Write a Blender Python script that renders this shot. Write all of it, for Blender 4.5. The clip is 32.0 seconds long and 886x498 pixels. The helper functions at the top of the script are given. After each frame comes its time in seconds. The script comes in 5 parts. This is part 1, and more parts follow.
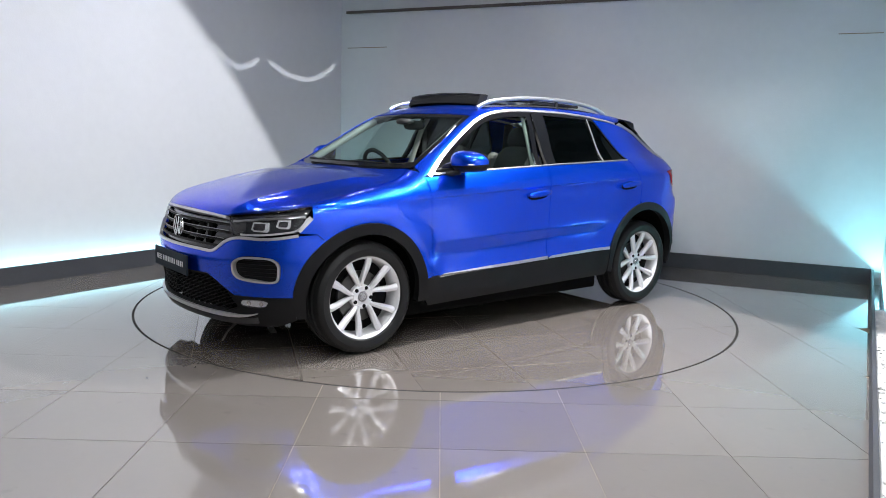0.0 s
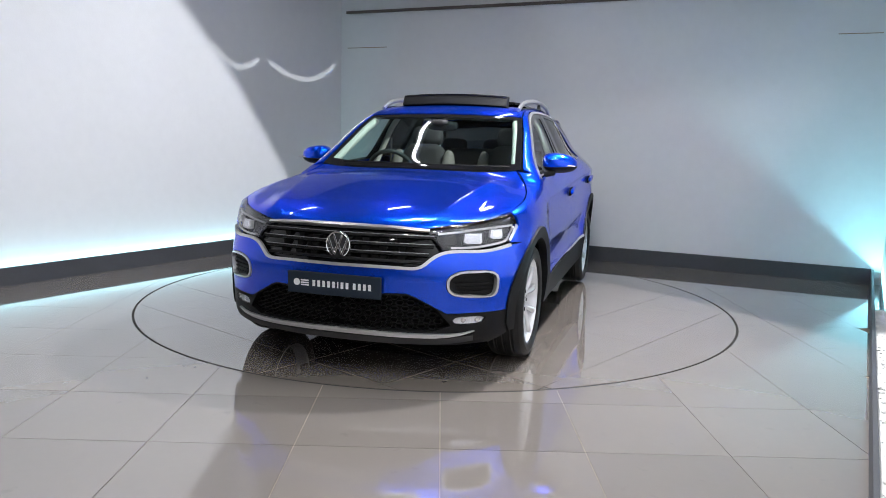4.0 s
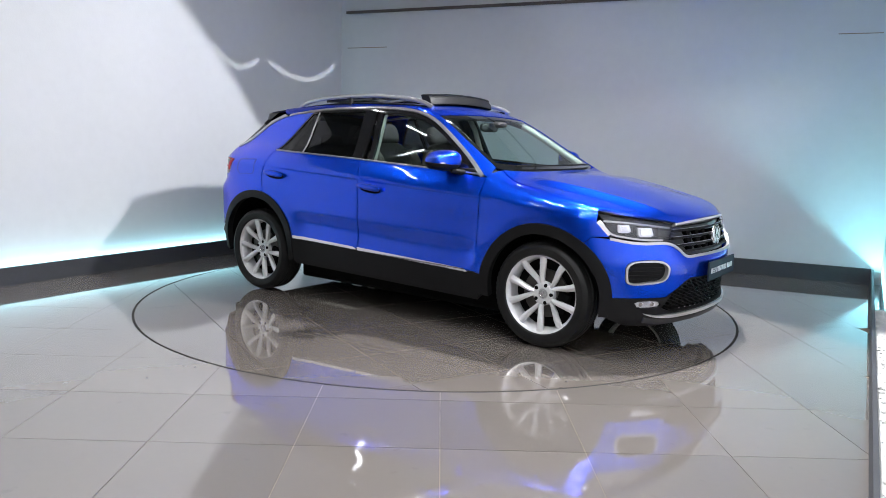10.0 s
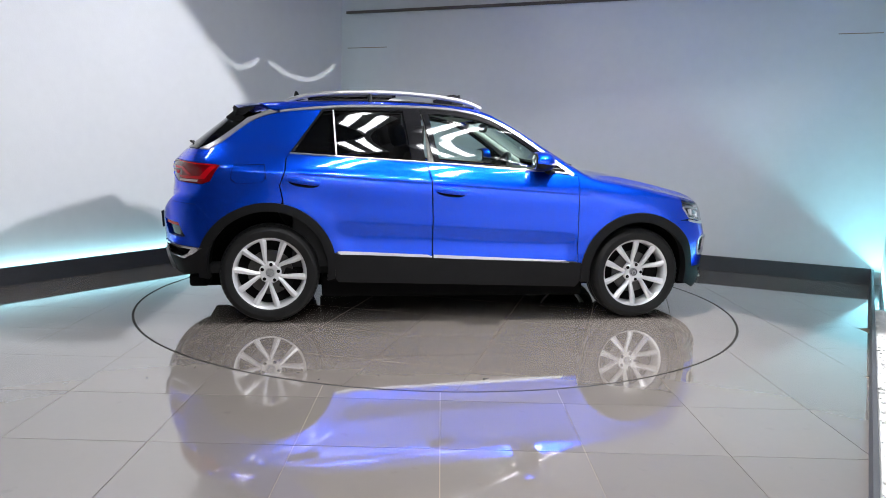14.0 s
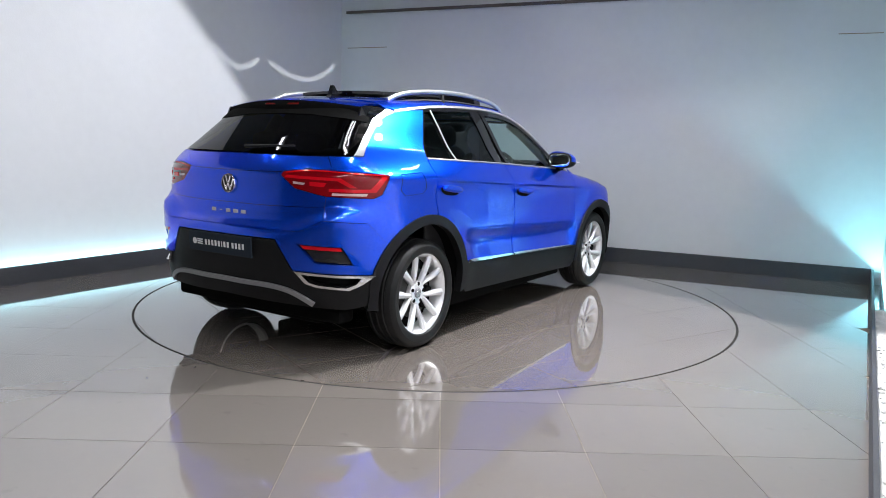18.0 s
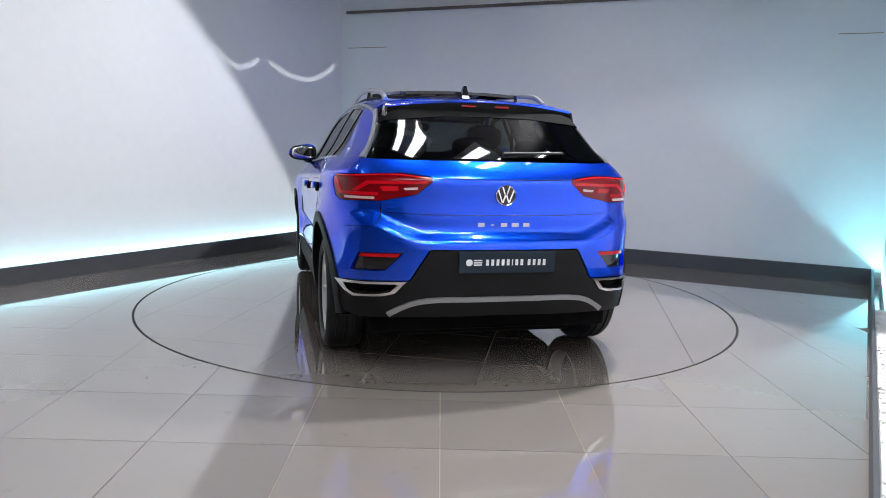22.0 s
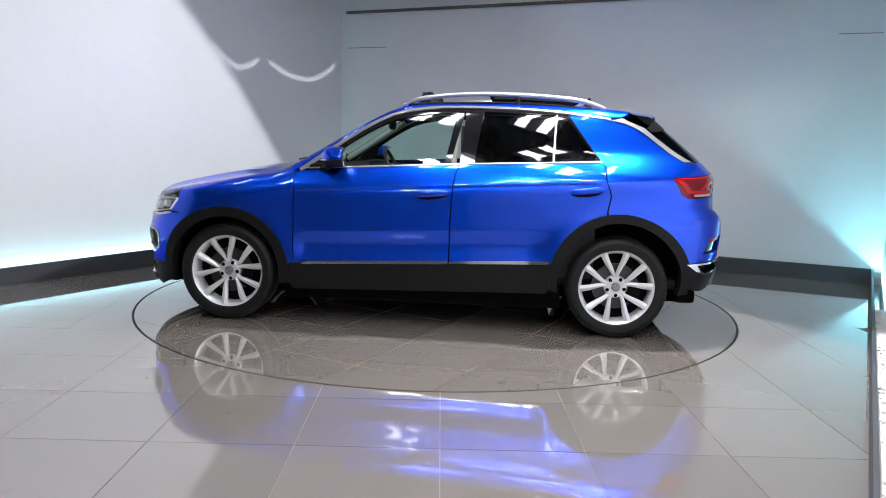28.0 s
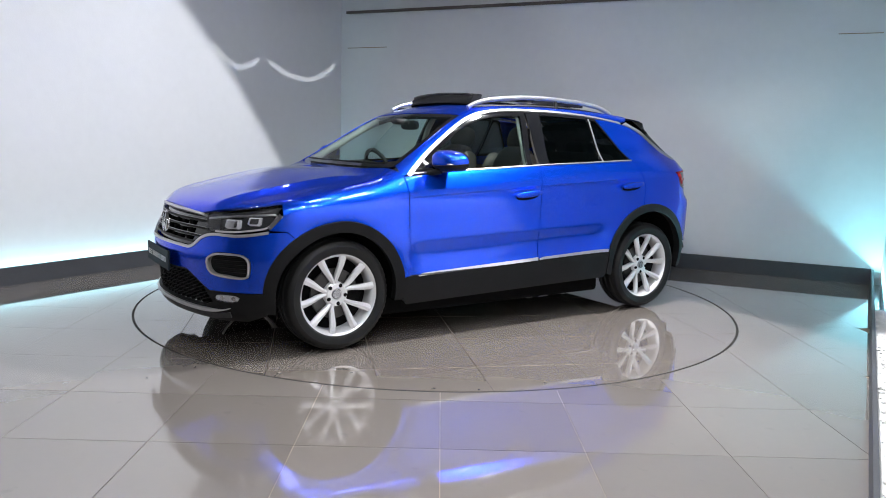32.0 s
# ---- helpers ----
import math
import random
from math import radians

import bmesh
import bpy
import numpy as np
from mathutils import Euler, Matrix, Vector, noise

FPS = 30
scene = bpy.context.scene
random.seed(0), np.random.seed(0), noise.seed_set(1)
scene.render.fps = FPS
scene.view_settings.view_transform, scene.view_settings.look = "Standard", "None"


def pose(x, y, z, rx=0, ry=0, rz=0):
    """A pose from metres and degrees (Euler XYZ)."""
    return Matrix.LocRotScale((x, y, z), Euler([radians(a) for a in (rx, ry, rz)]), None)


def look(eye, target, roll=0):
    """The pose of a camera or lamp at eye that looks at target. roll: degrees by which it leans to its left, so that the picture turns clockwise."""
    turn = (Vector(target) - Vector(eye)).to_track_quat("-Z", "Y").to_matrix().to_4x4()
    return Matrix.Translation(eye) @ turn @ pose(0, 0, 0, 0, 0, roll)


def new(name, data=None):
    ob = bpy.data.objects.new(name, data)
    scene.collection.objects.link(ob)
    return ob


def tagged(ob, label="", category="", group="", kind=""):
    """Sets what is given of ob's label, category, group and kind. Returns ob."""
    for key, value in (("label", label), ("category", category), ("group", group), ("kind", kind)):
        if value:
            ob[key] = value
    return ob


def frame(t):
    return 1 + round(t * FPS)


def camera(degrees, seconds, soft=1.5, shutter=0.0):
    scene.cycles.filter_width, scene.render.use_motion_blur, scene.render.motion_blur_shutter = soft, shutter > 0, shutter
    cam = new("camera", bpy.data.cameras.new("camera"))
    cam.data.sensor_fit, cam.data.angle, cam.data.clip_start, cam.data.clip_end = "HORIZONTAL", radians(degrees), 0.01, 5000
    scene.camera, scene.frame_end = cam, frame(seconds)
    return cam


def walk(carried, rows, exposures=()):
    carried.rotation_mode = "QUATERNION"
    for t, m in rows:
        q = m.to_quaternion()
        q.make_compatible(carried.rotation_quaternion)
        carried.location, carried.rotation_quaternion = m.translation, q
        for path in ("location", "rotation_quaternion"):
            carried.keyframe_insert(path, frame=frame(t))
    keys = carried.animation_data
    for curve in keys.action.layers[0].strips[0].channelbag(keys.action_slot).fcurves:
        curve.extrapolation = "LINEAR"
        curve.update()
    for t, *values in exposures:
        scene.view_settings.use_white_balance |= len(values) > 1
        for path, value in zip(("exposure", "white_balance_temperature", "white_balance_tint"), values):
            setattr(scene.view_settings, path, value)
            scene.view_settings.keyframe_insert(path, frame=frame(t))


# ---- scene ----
cam = camera(61.3, 32.0, soft=0.9)
EYE = look((0.0, -5.852, 1.252), (0.0067 * 8, -5.852 + 0.98948 * 8, 1.252 - 0.14454 * 8), 1.6)
walk(cam, [(0.0, EYE), (32.0, EYE)])

# ---- world and lamps: a closed, windowless studio ----
world = bpy.data.worlds.new("studio_world")
scene.world = world
world.use_nodes = True
world.node_tree.nodes["Background"].inputs[0].default_value = (0.5, 0.55, 0.6, 1)
world.node_tree.nodes["Background"].inputs[1].default_value = 0.02
scene.view_settings.exposure = 0.0

CORNER = Vector((-1.19, 3.54))       # left wall meets back wall
LEFT = Vector((0.5374, 0.8434))      # along the left wall, away from the camera
BACK = Vector((0.9105, -0.4134))     # along the back wall, to the right
RCORNER = Vector((4.12, 1.135))      # back wall meets right wall
RIGHT = Vector((-0.4957, -0.8685))   # along the right wall, towards the camera
R_SIDE = Vector((-RIGHT[1], RIGHT[0]))   # out of the room through the right wall
CEIL = 3.12


def lamp(name, kind, m, energy, colour, **more):
    data = bpy.data.lights.new(name, kind)
    data.energy, data.color = energy, colour
    if kind == "SPOT":
        data.spot_size, data.spot_blend, data.shadow_soft_size = radians(more["cone"]), more["blend"], more["size"]
    if kind == "AREA":
        data.shape, data.size, data.size_y = "RECTANGLE", more["size"], more["size_y"]
    ob = new(name, data)
    ob.matrix_world = m
    return ob


def on(p, z):
    return Vector((p[0], p[1], z))


CYAN, PALE_CYAN = (0.28, 0.86, 1.0), (0.42, 0.90, 1.0)
# ceiling floodlights over the turntable
FLOOD_A, AIM_A, CONE_A = (1.43, -0.62, 3.04), (0.192, -1.343, 1.646), 127.7
lamp("flood_left", "SPOT", look(FLOOD_A, AIM_A), 595, (0.95, 0.96, 1.0), cone=CONE_A, blend=0.012, size=0.07)
FLOOD_B, AIM_B, CONE_B = (0.3, -2.7, 3.02), (1.5, 1.7, 0.5), 80
lamp("flood_back", "SPOT", look(FLOOD_B, AIM_B), 98, (0.97, 0.97, 1.0), cone=CONE_B, blend=0.75, size=0.010)
# unseen spotlight and slotted mask, added to throw two bright arcs on the wall
SLOTTED, AIM_SLOTTED = (0.9, 1.2, 2.96), (-1.75, 2.85, 2.02)
lamp("wall_arc_helper", "SPOT", look(SLOTTED, AIM_SLOTTED), 190, (0.95, 0.97, 1.0), cone=46, blend=0.1, size=0.002)
# square LED panels in the ceiling, lit by their own diffusers
LIGHTS = [(-0.3, -1.5), (0.72, -1.65), (0.80, -3.0), (0.15, -3.5), (-0.5, -4.6), (0.25, -4.7), (-1.4, -5.9)]
STRIPS = [(-1.75, 0.45), (-0.55, 0.55), (0.55, 1.15), (1.35, 0.35), (-2.3, -0.6), (1.35, -1.3), (-2.0, -2.2)]
# LED strips in the troughs behind the skirtings
mid = CORNER - LEFT * 2.6
turn = math.degrees(math.atan2(LEFT[1], LEFT[0]))
lamp("trough_led_left", "AREA", pose(mid[0] - 0.036, mid[1] + 0.023, 0.075, 180, 0, turn) @ pose(0, 0, 0, -35, 0, 0), 17, PALE_CYAN, size=5.0, size_y=0.02)
mid = RCORNER + RIGHT * 1.0
turn = math.degrees(math.atan2(RIGHT[1], RIGHT[0]))
lamp("trough_led_right", "AREA", pose(mid[0] + R_SIDE[0] * 0.056, mid[1] + R_SIDE[1] * 0.056, 0.118, 180, 0, turn), 20, CYAN, size=1.9, size_y=0.012)


# ---- materials ----
def material(name, colour, rough=0.5, metal=0.0, vary=0.0, scale=4.0, bump=0.0, bump_scale=60.0, rough_vary=0.0, spec=0.5, **more):
    """A surface with two scales of tone variation, fine relief and uneven gloss."""
    m = bpy.data.materials.new(name)
    m.use_nodes = True
    nt = m.node_tree
    b = nt.nodes["Principled BSDF"]
    b.inputs["Base Color"].default_value = (*colour, 1)
    b.inputs["Roughness"].default_value = rough
    b.inputs["Metallic"].default_value = metal
    b.inputs["Specular IOR Level"].default_value = spec
    for key, value in more.items():
        b.inputs[key.replace("_", " ")].default_value = value
    if not (vary or bump or rough_vary):
        return m
    co = nt.nodes.new("ShaderNodeTexCoord").outputs["Object"]

    def tex(s, detail):
        n = nt.nodes.new("ShaderNodeTexNoise")
        n.inputs["Scale"].default_value, n.inputs["Detail"].default_value = s, detail
        nt.links.new(co, n.inputs["Vector"])
        return n.outputs["Fac"]

    def math_node(op, a, c):
        n = nt.nodes.new("ShaderNodeMath")
        n.operation = op
        for i, v in enumerate((a, c)):
            if isinstance(v, (int, float)):
                n.inputs[i].default_value = v
            else:
                nt.links.new(v, n.inputs[i])
        return n.outputs[0]

    broad, fine = tex(scale, 4), tex(scale * 14, 3)
    both = math_node("ADD", math_node("MULTIPLY", broad, 0.65), math_node("MULTIPLY", fine, 0.35))
    if vary:
        ramp = nt.nodes.new("ShaderNodeMapRange")
        ramp.inputs["From Min"].default_value, ramp.inputs["From Max"].default_value = 0.3, 0.7
        ramp.inputs["To Min"].default_value, ramp.inputs["To Max"].default_value = 1 - vary, 1 + vary
        nt.links.new(both, ramp.inputs["Value"])
        mix = nt.nodes.new("ShaderNodeVectorMath")
        mix.operation = "SCALE"
        mix.inputs[0].default_value = colour
        nt.links.new(ramp.outputs[0], mix.inputs["Scale"])
        nt.links.new(mix.outputs[0], b.inputs["Base Color"])
    if rough_vary:
        ramp = nt.nodes.new("ShaderNodeMapRange")
        ramp.inputs["From Min"].default_value, ramp.inputs["From Max"].default_value = 0.3, 0.7
        ramp.inputs["To Min"].default_value, ramp.inputs["To Max"].default_value = max(0.0, rough - rough_vary), rough + rough_vary
        nt.links.new(both, ramp.inputs["Value"])
        nt.links.new(ramp.outputs[0], b.inputs["Roughness"])
    if bump:
        n = nt.nodes.new("ShaderNodeBump")
        n.inputs["Strength"].default_value, n.inputs["Distance"].default_value = 1.0, bump
        nt.links.new(tex(bump_scale, 3), n.inputs["Height"])
        nt.links.new(n.outputs[0], b.inputs["Normal"])
    return m


def glass(name, colour, opacity, rough=0.0, gloss=0.065):
    """Tinted glass: a clear film of that colour with a mirror's gloss on it."""
    m = bpy.data.materials.new(name)
    m.use_nodes = True
    nt = m.node_tree
    out = nt.nodes["Material Output"]
    nt.nodes.remove(nt.nodes["Principled BSDF"])
    t, g = nt.nodes.new("ShaderNodeBsdfTransparent"), nt.nodes.new("ShaderNodeBsdfGlossy")
    t.inputs[0].default_value = (*[c * (1 - opacity) for c in colour], 1)
    g.inputs["Roughness"].default_value = rough
    face, mix = nt.nodes.new("ShaderNodeLayerWeight"), nt.nodes.new("ShaderNodeMixShader")
    face.inputs["Blend"].default_value = 0.5
    power, f = nt.nodes.new("ShaderNodeMath"), nt.nodes.new("ShaderNodeMath")
    power.operation, f.operation = "POWER", "MULTIPLY_ADD"
    power.inputs[1].default_value = 5.0
    f.inputs[1].default_value, f.inputs[2].default_value = 0.9, gloss
    nt.links.new(face.outputs["Facing"], power.inputs[0])
    nt.links.new(power.outputs[0], f.inputs[0])
    nt.links.new(f.outputs[0], mix.inputs[0])
    nt.links.new(t.outputs[0], mix.inputs[1])
    nt.links.new(g.outputs[0], mix.inputs[2])
    nt.links.new(mix.outputs[0], out.inputs[0])
    return m


def glow(name, colour, strength):
    m = bpy.data.materials.new(name)
    m.use_nodes = True
    b = m.node_tree.nodes["Principled BSDF"]
    b.inputs["Base Color"].default_value = (*colour, 1)
    b.inputs["Emission Color"].default_value, b.inputs["Emission Strength"].default_value = (*colour, 1), strength
    return m


def paint_metallic(name, colour):
    """Metallic car paint: a flaked base under clear lacquer."""
    m = material(name, colour, 0.34, 0.88, Coat_Weight=1.0, Coat_Roughness=0.006, Coat_IOR=1.52, Specular_Tint=(0.06, 0.22, 0.9, 1.0))
    nt = m.node_tree
    b = nt.nodes["Principled BSDF"]
    co = nt.nodes.new("ShaderNodeTexCoord")
    cell = nt.nodes.new("ShaderNodeTexVoronoi")
    cell.inputs["Scale"].default_value = 900
    nt.links.new(co.outputs["Object"], cell.inputs["Vector"])
    ramp = nt.nodes.new("ShaderNodeMapRange")
    ramp.inputs["To Min"].default_value, ramp.inputs["To Max"].default_value = 0.22, 0.34
    nt.links.new(cell.outputs["Color"], ramp.inputs["Value"])
    nt.links.new(ramp.outputs[0], b.inputs["Roughness"])
    return m


M_WALL = material("wall_paint", (0.74, 0.75, 0.77), 0.75, vary=0.035, scale=0.8, bump=0.0008, bump_scale=90)
# dark colour stands in for unlit space behind the camera
M_UNLIT_WALL = material("unlit_space_dark", (0.07, 0.07, 0.075), 0.75, vary=0.06, scale=0.8)
M_CEIL = material("ceiling_paint", (0.16, 0.15, 0.145), 0.8, vary=0.03, scale=0.9)
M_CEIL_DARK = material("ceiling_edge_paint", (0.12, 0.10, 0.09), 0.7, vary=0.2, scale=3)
M_SKIRT = material("skirting_paint", (0.055, 0.058, 0.066), 0.55, vary=0.12, scale=3, bump=0.0005)
M_LEDGE = material("trough_plaster", (0.62, 0.62, 0.60), 0.9, vary=0.25, scale=9, bump=0.006, bump_scale=35)
M_GROUT = material("tile_grout", (0.33, 0.26, 0.20), 0.8, vary=0.3, scale=3)
M_GROUT_DARK = material("dirty_tile_grout", (0.10, 0.085, 0.07), 0.8, vary=0.3, scale=3)
M_GAP = material("turntable_gap", (0.012, 0.011, 0.010), 0.8)
M_WHITE = material("lamp_frame_white", (0.75, 0.75, 0.75), 0.5, vary=0.02)
M_PANEL = glow("led_panel_diffuser", (0.95, 0.97, 1.0), 42.0)


def tile_material(name, colour, dirt_level):
    m = material(name, colour, 0.05, vary=0.02, scale=1.6, spec=0.5, Coat_Weight=0.9, Coat_IOR=1.62, Coat_Roughness=0.030)
    nt = m.node_tree
    b = nt.nodes["Principled BSDF"]
    info = nt.nodes.new("ShaderNodeObjectInfo")
    ramp = nt.nodes.new("ShaderNodeMapRange")
    ramp.inputs["To Min"].default_value, ramp.inputs["To Max"].default_value = 0.93, 1.07
    nt.links.new(info.outputs["Random"], ramp.inputs["Value"])
    old = b.inputs["Base Color"].links[0].from_socket
    # scattered scuffs and drips
    co = nt.nodes.new("ShaderNodeTexCoord")
    add = nt.nodes.new("ShaderNodeVectorMath")
    add.operation = "ADD"
    nt.links.new(co.outputs["Object"], add.inputs[0])
    nt.links.new(info.outputs["Location"], add.inputs[1])
    spots = nt.nodes.new("ShaderNodeTexNoise")
    spots.inputs["Scale"].default_value, spots.inputs["Detail"].default_value = 9.0, 5.0
    nt.links.new(add.outputs[0], spots.inputs["Vector"])
    cut = nt.nodes.new("ShaderNodeMapRange")
    cut.inputs["From Min"].default_value, cut.inputs["From Max"].default_value = 0.66, 0.74
    cut.inputs["To Min"].default_value, cut.inputs["To Max"].default_value = 1.0, 1.0 - dirt_level
    nt.links.new(spots.outputs["Fac"], cut.inputs["Value"])
    dirt = nt.nodes.new("ShaderNodeVectorMath")
    dirt.operation = "SCALE"
    nt.links.new(old, dirt.inputs[0])
    nt.links.new(cut.outputs[0], dirt.inputs["Scale"])
    old = dirt.outputs[0]
    mix = nt.nodes.new("ShaderNodeVectorMath")
    mix.operation = "SCALE"
    nt.links.new(old, mix.inputs[0])
    nt.links.new(ramp.outputs[0], mix.inputs["Scale"])
    nt.links.new(mix.outputs[0], b.inputs["Base Color"])
    return m


M_TILE = tile_material("polished_tile", (0.226, 0.200, 0.180), 0.10)
M_DISC_TILE = tile_material("scuffed_polished_tile", (0.210, 0.182, 0.162), 0.30)

M_BLUE = paint_metallic("blue_metallic_paint", (0.0010, 0.080, 0.84))
M_BLACK = material("textured_black_plastic", (0.0075, 0.0075, 0.008), 0.50, spec=0.22, vary=0.15, scale=8, bump=0.0002, bump_scale=500)
M_GLOSS = material("gloss_black", (0.006, 0.006, 0.007), 0.06, Coat_Weight=0.5)
M_DARK = material("underbody_black", (0.006, 0.006, 0.006), 0.85, spec=0.05, vary=0.2, scale=6)
M_CHROME = material("bright_chrome", (0.86, 0.86, 0.87), 0.08, 1.0)
M_SATIN = material("satin_aluminium", (0.48, 0.48, 0.49), 0.30, 0.85, vary=0.02, scale=3)
M_BRIGHT = material("bright_satin_silver", (0.66, 0.66, 0.67), 0.28, 0.7, vary=0.02, scale=3)
M_GREYMETAL = material("grey_skid_plate", (0.33, 0.33, 0.34), 0.38, 0.6, vary=0.04, scale=3)
M_LIP = material("dark_grey_lip", (0.045, 0.045, 0.047), 0.5, vary=0.1, scale=4)
M_ALLOY = material("alloy_silver", (0.86, 0.86, 0.87), 0.25, 0.35, vary=0.03, scale=6)
M_RUBBER = material("tyre_rubber", (0.010, 0.010, 0.010), 0.50, spec=0.30, vary=0.25, scale=12, bump=0.0006, bump_scale=180)
M_GLASS = glass("clear_green_glass", (0.80, 0.95, 0.91), 0.05)
M_TINT = glass("privacy_glass", (0.30, 0.32, 0.34), 0.75, gloss=0.042)
M_LENS = glass("lamp_lens", (0.95, 0.95, 0.97), 0.04)
M_RED = material("red_lamp_lens", (0.58, 0.003, 0.010), 0.12, spec=0.3, Coat_Weight=0.25, Coat_Roughness=0.03)
M_RED2 = material("dark_red_lamp_lens", (0.20, 0.001, 0.004), 0.10, spec=0.3, Coat_Weight=0.25, Coat_Roughness=0.03)
M_CLEARLAMP = material("white_lamp_lens", (0.62, 0.60, 0.60), 0.12, Coat_Weight=1.0)
M_REVERSE = material("clear_field_in_red_lamp", (0.62, 0.42, 0.42), 0.15, Coat_Weight=0.5)
M_LAMPCORE = material("projector_silver", (0.90, 0.91, 0.93), 0.10, 0.4)
M_LAMPDARK = material("headlamp_bezel", (0.05, 0.052, 0.055), 0.2, 0.3)
M_PLATE = material("plate_charcoal", (0.018, 0.027, 0.040), 0.6, spec=0.2, vary=0.05, scale=12)
M_PLATEBAR = material("plate_print_white", (0.80, 0.80, 0.80), 0.4)
M_MIRROR = material("mirror_silver", (0.9, 0.9, 0.9), 0.01, 1.0)
M_BEIGE = material("beige_trim", (0.46, 0.44, 0.40), 0.75, vary=0.05, scale=10, bump=0.0003, bump_scale=300)
M_BOLSTER = material("pale_bolster_fabric", (0.13, 0.12, 0.105), 0.8, vary=0.06, scale=12, bump=0.0004, bump_scale=350)
M_HEADLINER = material("headliner_grey", (0.55, 0.55, 0.52), 0.9, vary=0.03, scale=10)
M_SEAT = material("seat_fabric_dark", (0.016, 0.016, 0.017), 0.85, vary=0.2, scale=14, bump=0.0005, bump_scale=400)
M_SEAT2 = material("seat_fabric_grey", (0.016, 0.0155, 0.015), 0.85, vary=0.12, scale=14, bump=0.0005, bump_scale=400)
M_DASH = material("dashboard_soft_black", (0.02, 0.02, 0.021), 0.65, vary=0.1, scale=20, bump=0.0003, bump_scale=350)
M_STEEL = material("brake_steel", (0.09, 0.088, 0.085), 0.35, 1.0, rough_vary=0.1, scale=30)


# ---- mesh helpers ----
from mathutils.geometry import delaunay_2d_cdt


def part(name, bm, mat, parent=None, label=""):
    """Links a bmesh as one mesh object, under a thing or a part where one is given."""
    me = bpy.data.meshes.new(name)
    bm.to_mesh(me)
    bm.free()
    return mesh_part(name, me, mat, parent, label)


def mesh_part(name, me, mat, parent=None, label=""):
    if not me.materials:
        me.materials.append(mat)
    ob = new(name, me)
    if parent:
        ob.parent = parent
    if label:
        ob["label"] = label
    return ob


def smooth(bm, angle=35):
    for f in bm.faces:
        f.smooth = True
    for e in bm.edges:
        if len(e.link_faces) == 2 and e.calc_face_angle(0) > radians(angle):
            e.smooth = False
    return bm


def box(x0, y0, z0, x1, y1, z1, bevel=0.0, m=None, bm=None):
    bm2 = bmesh.new()
    bmesh.ops.create_cube(bm2, size=1, matrix=Matrix.Translation(((x0 + x1) / 2, (y0 + y1) / 2, (z0 + z1) / 2)) @ Matrix.Diagonal((x1 - x0, y1 - y0, z1 - z0, 1)))
    if bevel:
        bmesh.ops.bevel(bm2, geom=bm2.edges[:], offset=bevel, segments=2, affect="EDGES", profile=0.5)
    if m is not None:
        bmesh.ops.transform(bm2, matrix=m, verts=bm2.verts[:])
    return join(bm, bm2) if bm is not None else bm2


def join(bm, other):
    me = bpy.data.meshes.new("tmp")
    other.to_mesh(me)
    other.free()
    bm.from_mesh(me)
    bpy.data.meshes.remove(me)
    return bm


def prism(points, depth, bevel=0.0):
    """A plate: the outline (x, y) extruded up by depth."""
    bm = bmesh.new()
    f = bm.faces.new([bm.verts.new((p[0], p[1], 0)) for p in points])
    r = bmesh.ops.extrude_face_region(bm, geom=[f])
    bmesh.ops.translate(bm, verts=[v for v in r["geom"] if isinstance(v, bmesh.types.BMVert)], vec=(0, 0, depth))
    bmesh.ops.recalc_face_normals(bm, faces=bm.faces[:])
    if bevel:
        bmesh.ops.bevel(bm, geom=bm.edges[:], offset=bevel, segments=2, affect="EDGES", profile=0.5)
    return bm


def lathe(profile, steps=48, axis="y"):
    """A body of revolution from (radius, height) pairs, round the y axis."""
    bm = bmesh.new()
    rings = []
    for k in range(steps):
        a = 2 * math.pi * k / steps
        rings.append([bm.verts.new((r * math.cos(a), h, r * math.sin(a))) for r, h in profile])
    for k in range(steps):
        a, b = rings[k], rings[(k + 1) % steps]
        for i in range(len(profile) - 1):
            bm.faces.new((a[i], a[i + 1], b[i + 1], b[i]))
    bmesh.ops.recalc_face_normals(bm, faces=bm.faces[:])
    return bm


def tube(points, radius, sides=8, squash=1.0, closed=False):
    """A rod along a line of points; squash flattens it upright."""
    bm = bmesh.new()
    pts = [Vector(p) for p in points]
    n = len(pts)
    rings = []
    for i, p in enumerate(pts):
        a, b = (pts[i - 1], pts[(i + 1) % n]) if closed else (pts[max(i - 1, 0)], pts[min(i + 1, n - 1)])
        t = (b - a).normalized()
        up = Vector((0, 0, 1)) if abs(t.z) < 0.95 else Vector((1, 0, 0))
        u = t.cross(up).normalized()
        w = u.cross(t)
        r = radius[i] if isinstance(radius, (list, tuple)) else radius
        rings.append([bm.verts.new(p + r * (math.cos(q) * u + squash * math.sin(q) * w)) for q in [2 * math.pi * k / sides for k in range(sides)]])
    for i in range(n if closed else n - 1):
        a, b = rings[i], rings[(i + 1) % n]
        for k in range(sides):
            bm.faces.new((a[k], a[(k + 1) % sides], b[(k + 1) % sides], b[k]))
    if not closed:
        bm.faces.new(rings[0]), bm.faces.new(rings[-1])
    bmesh.ops.recalc_face_normals(bm, faces=bm.faces[:])
    return smooth(bm, 50)


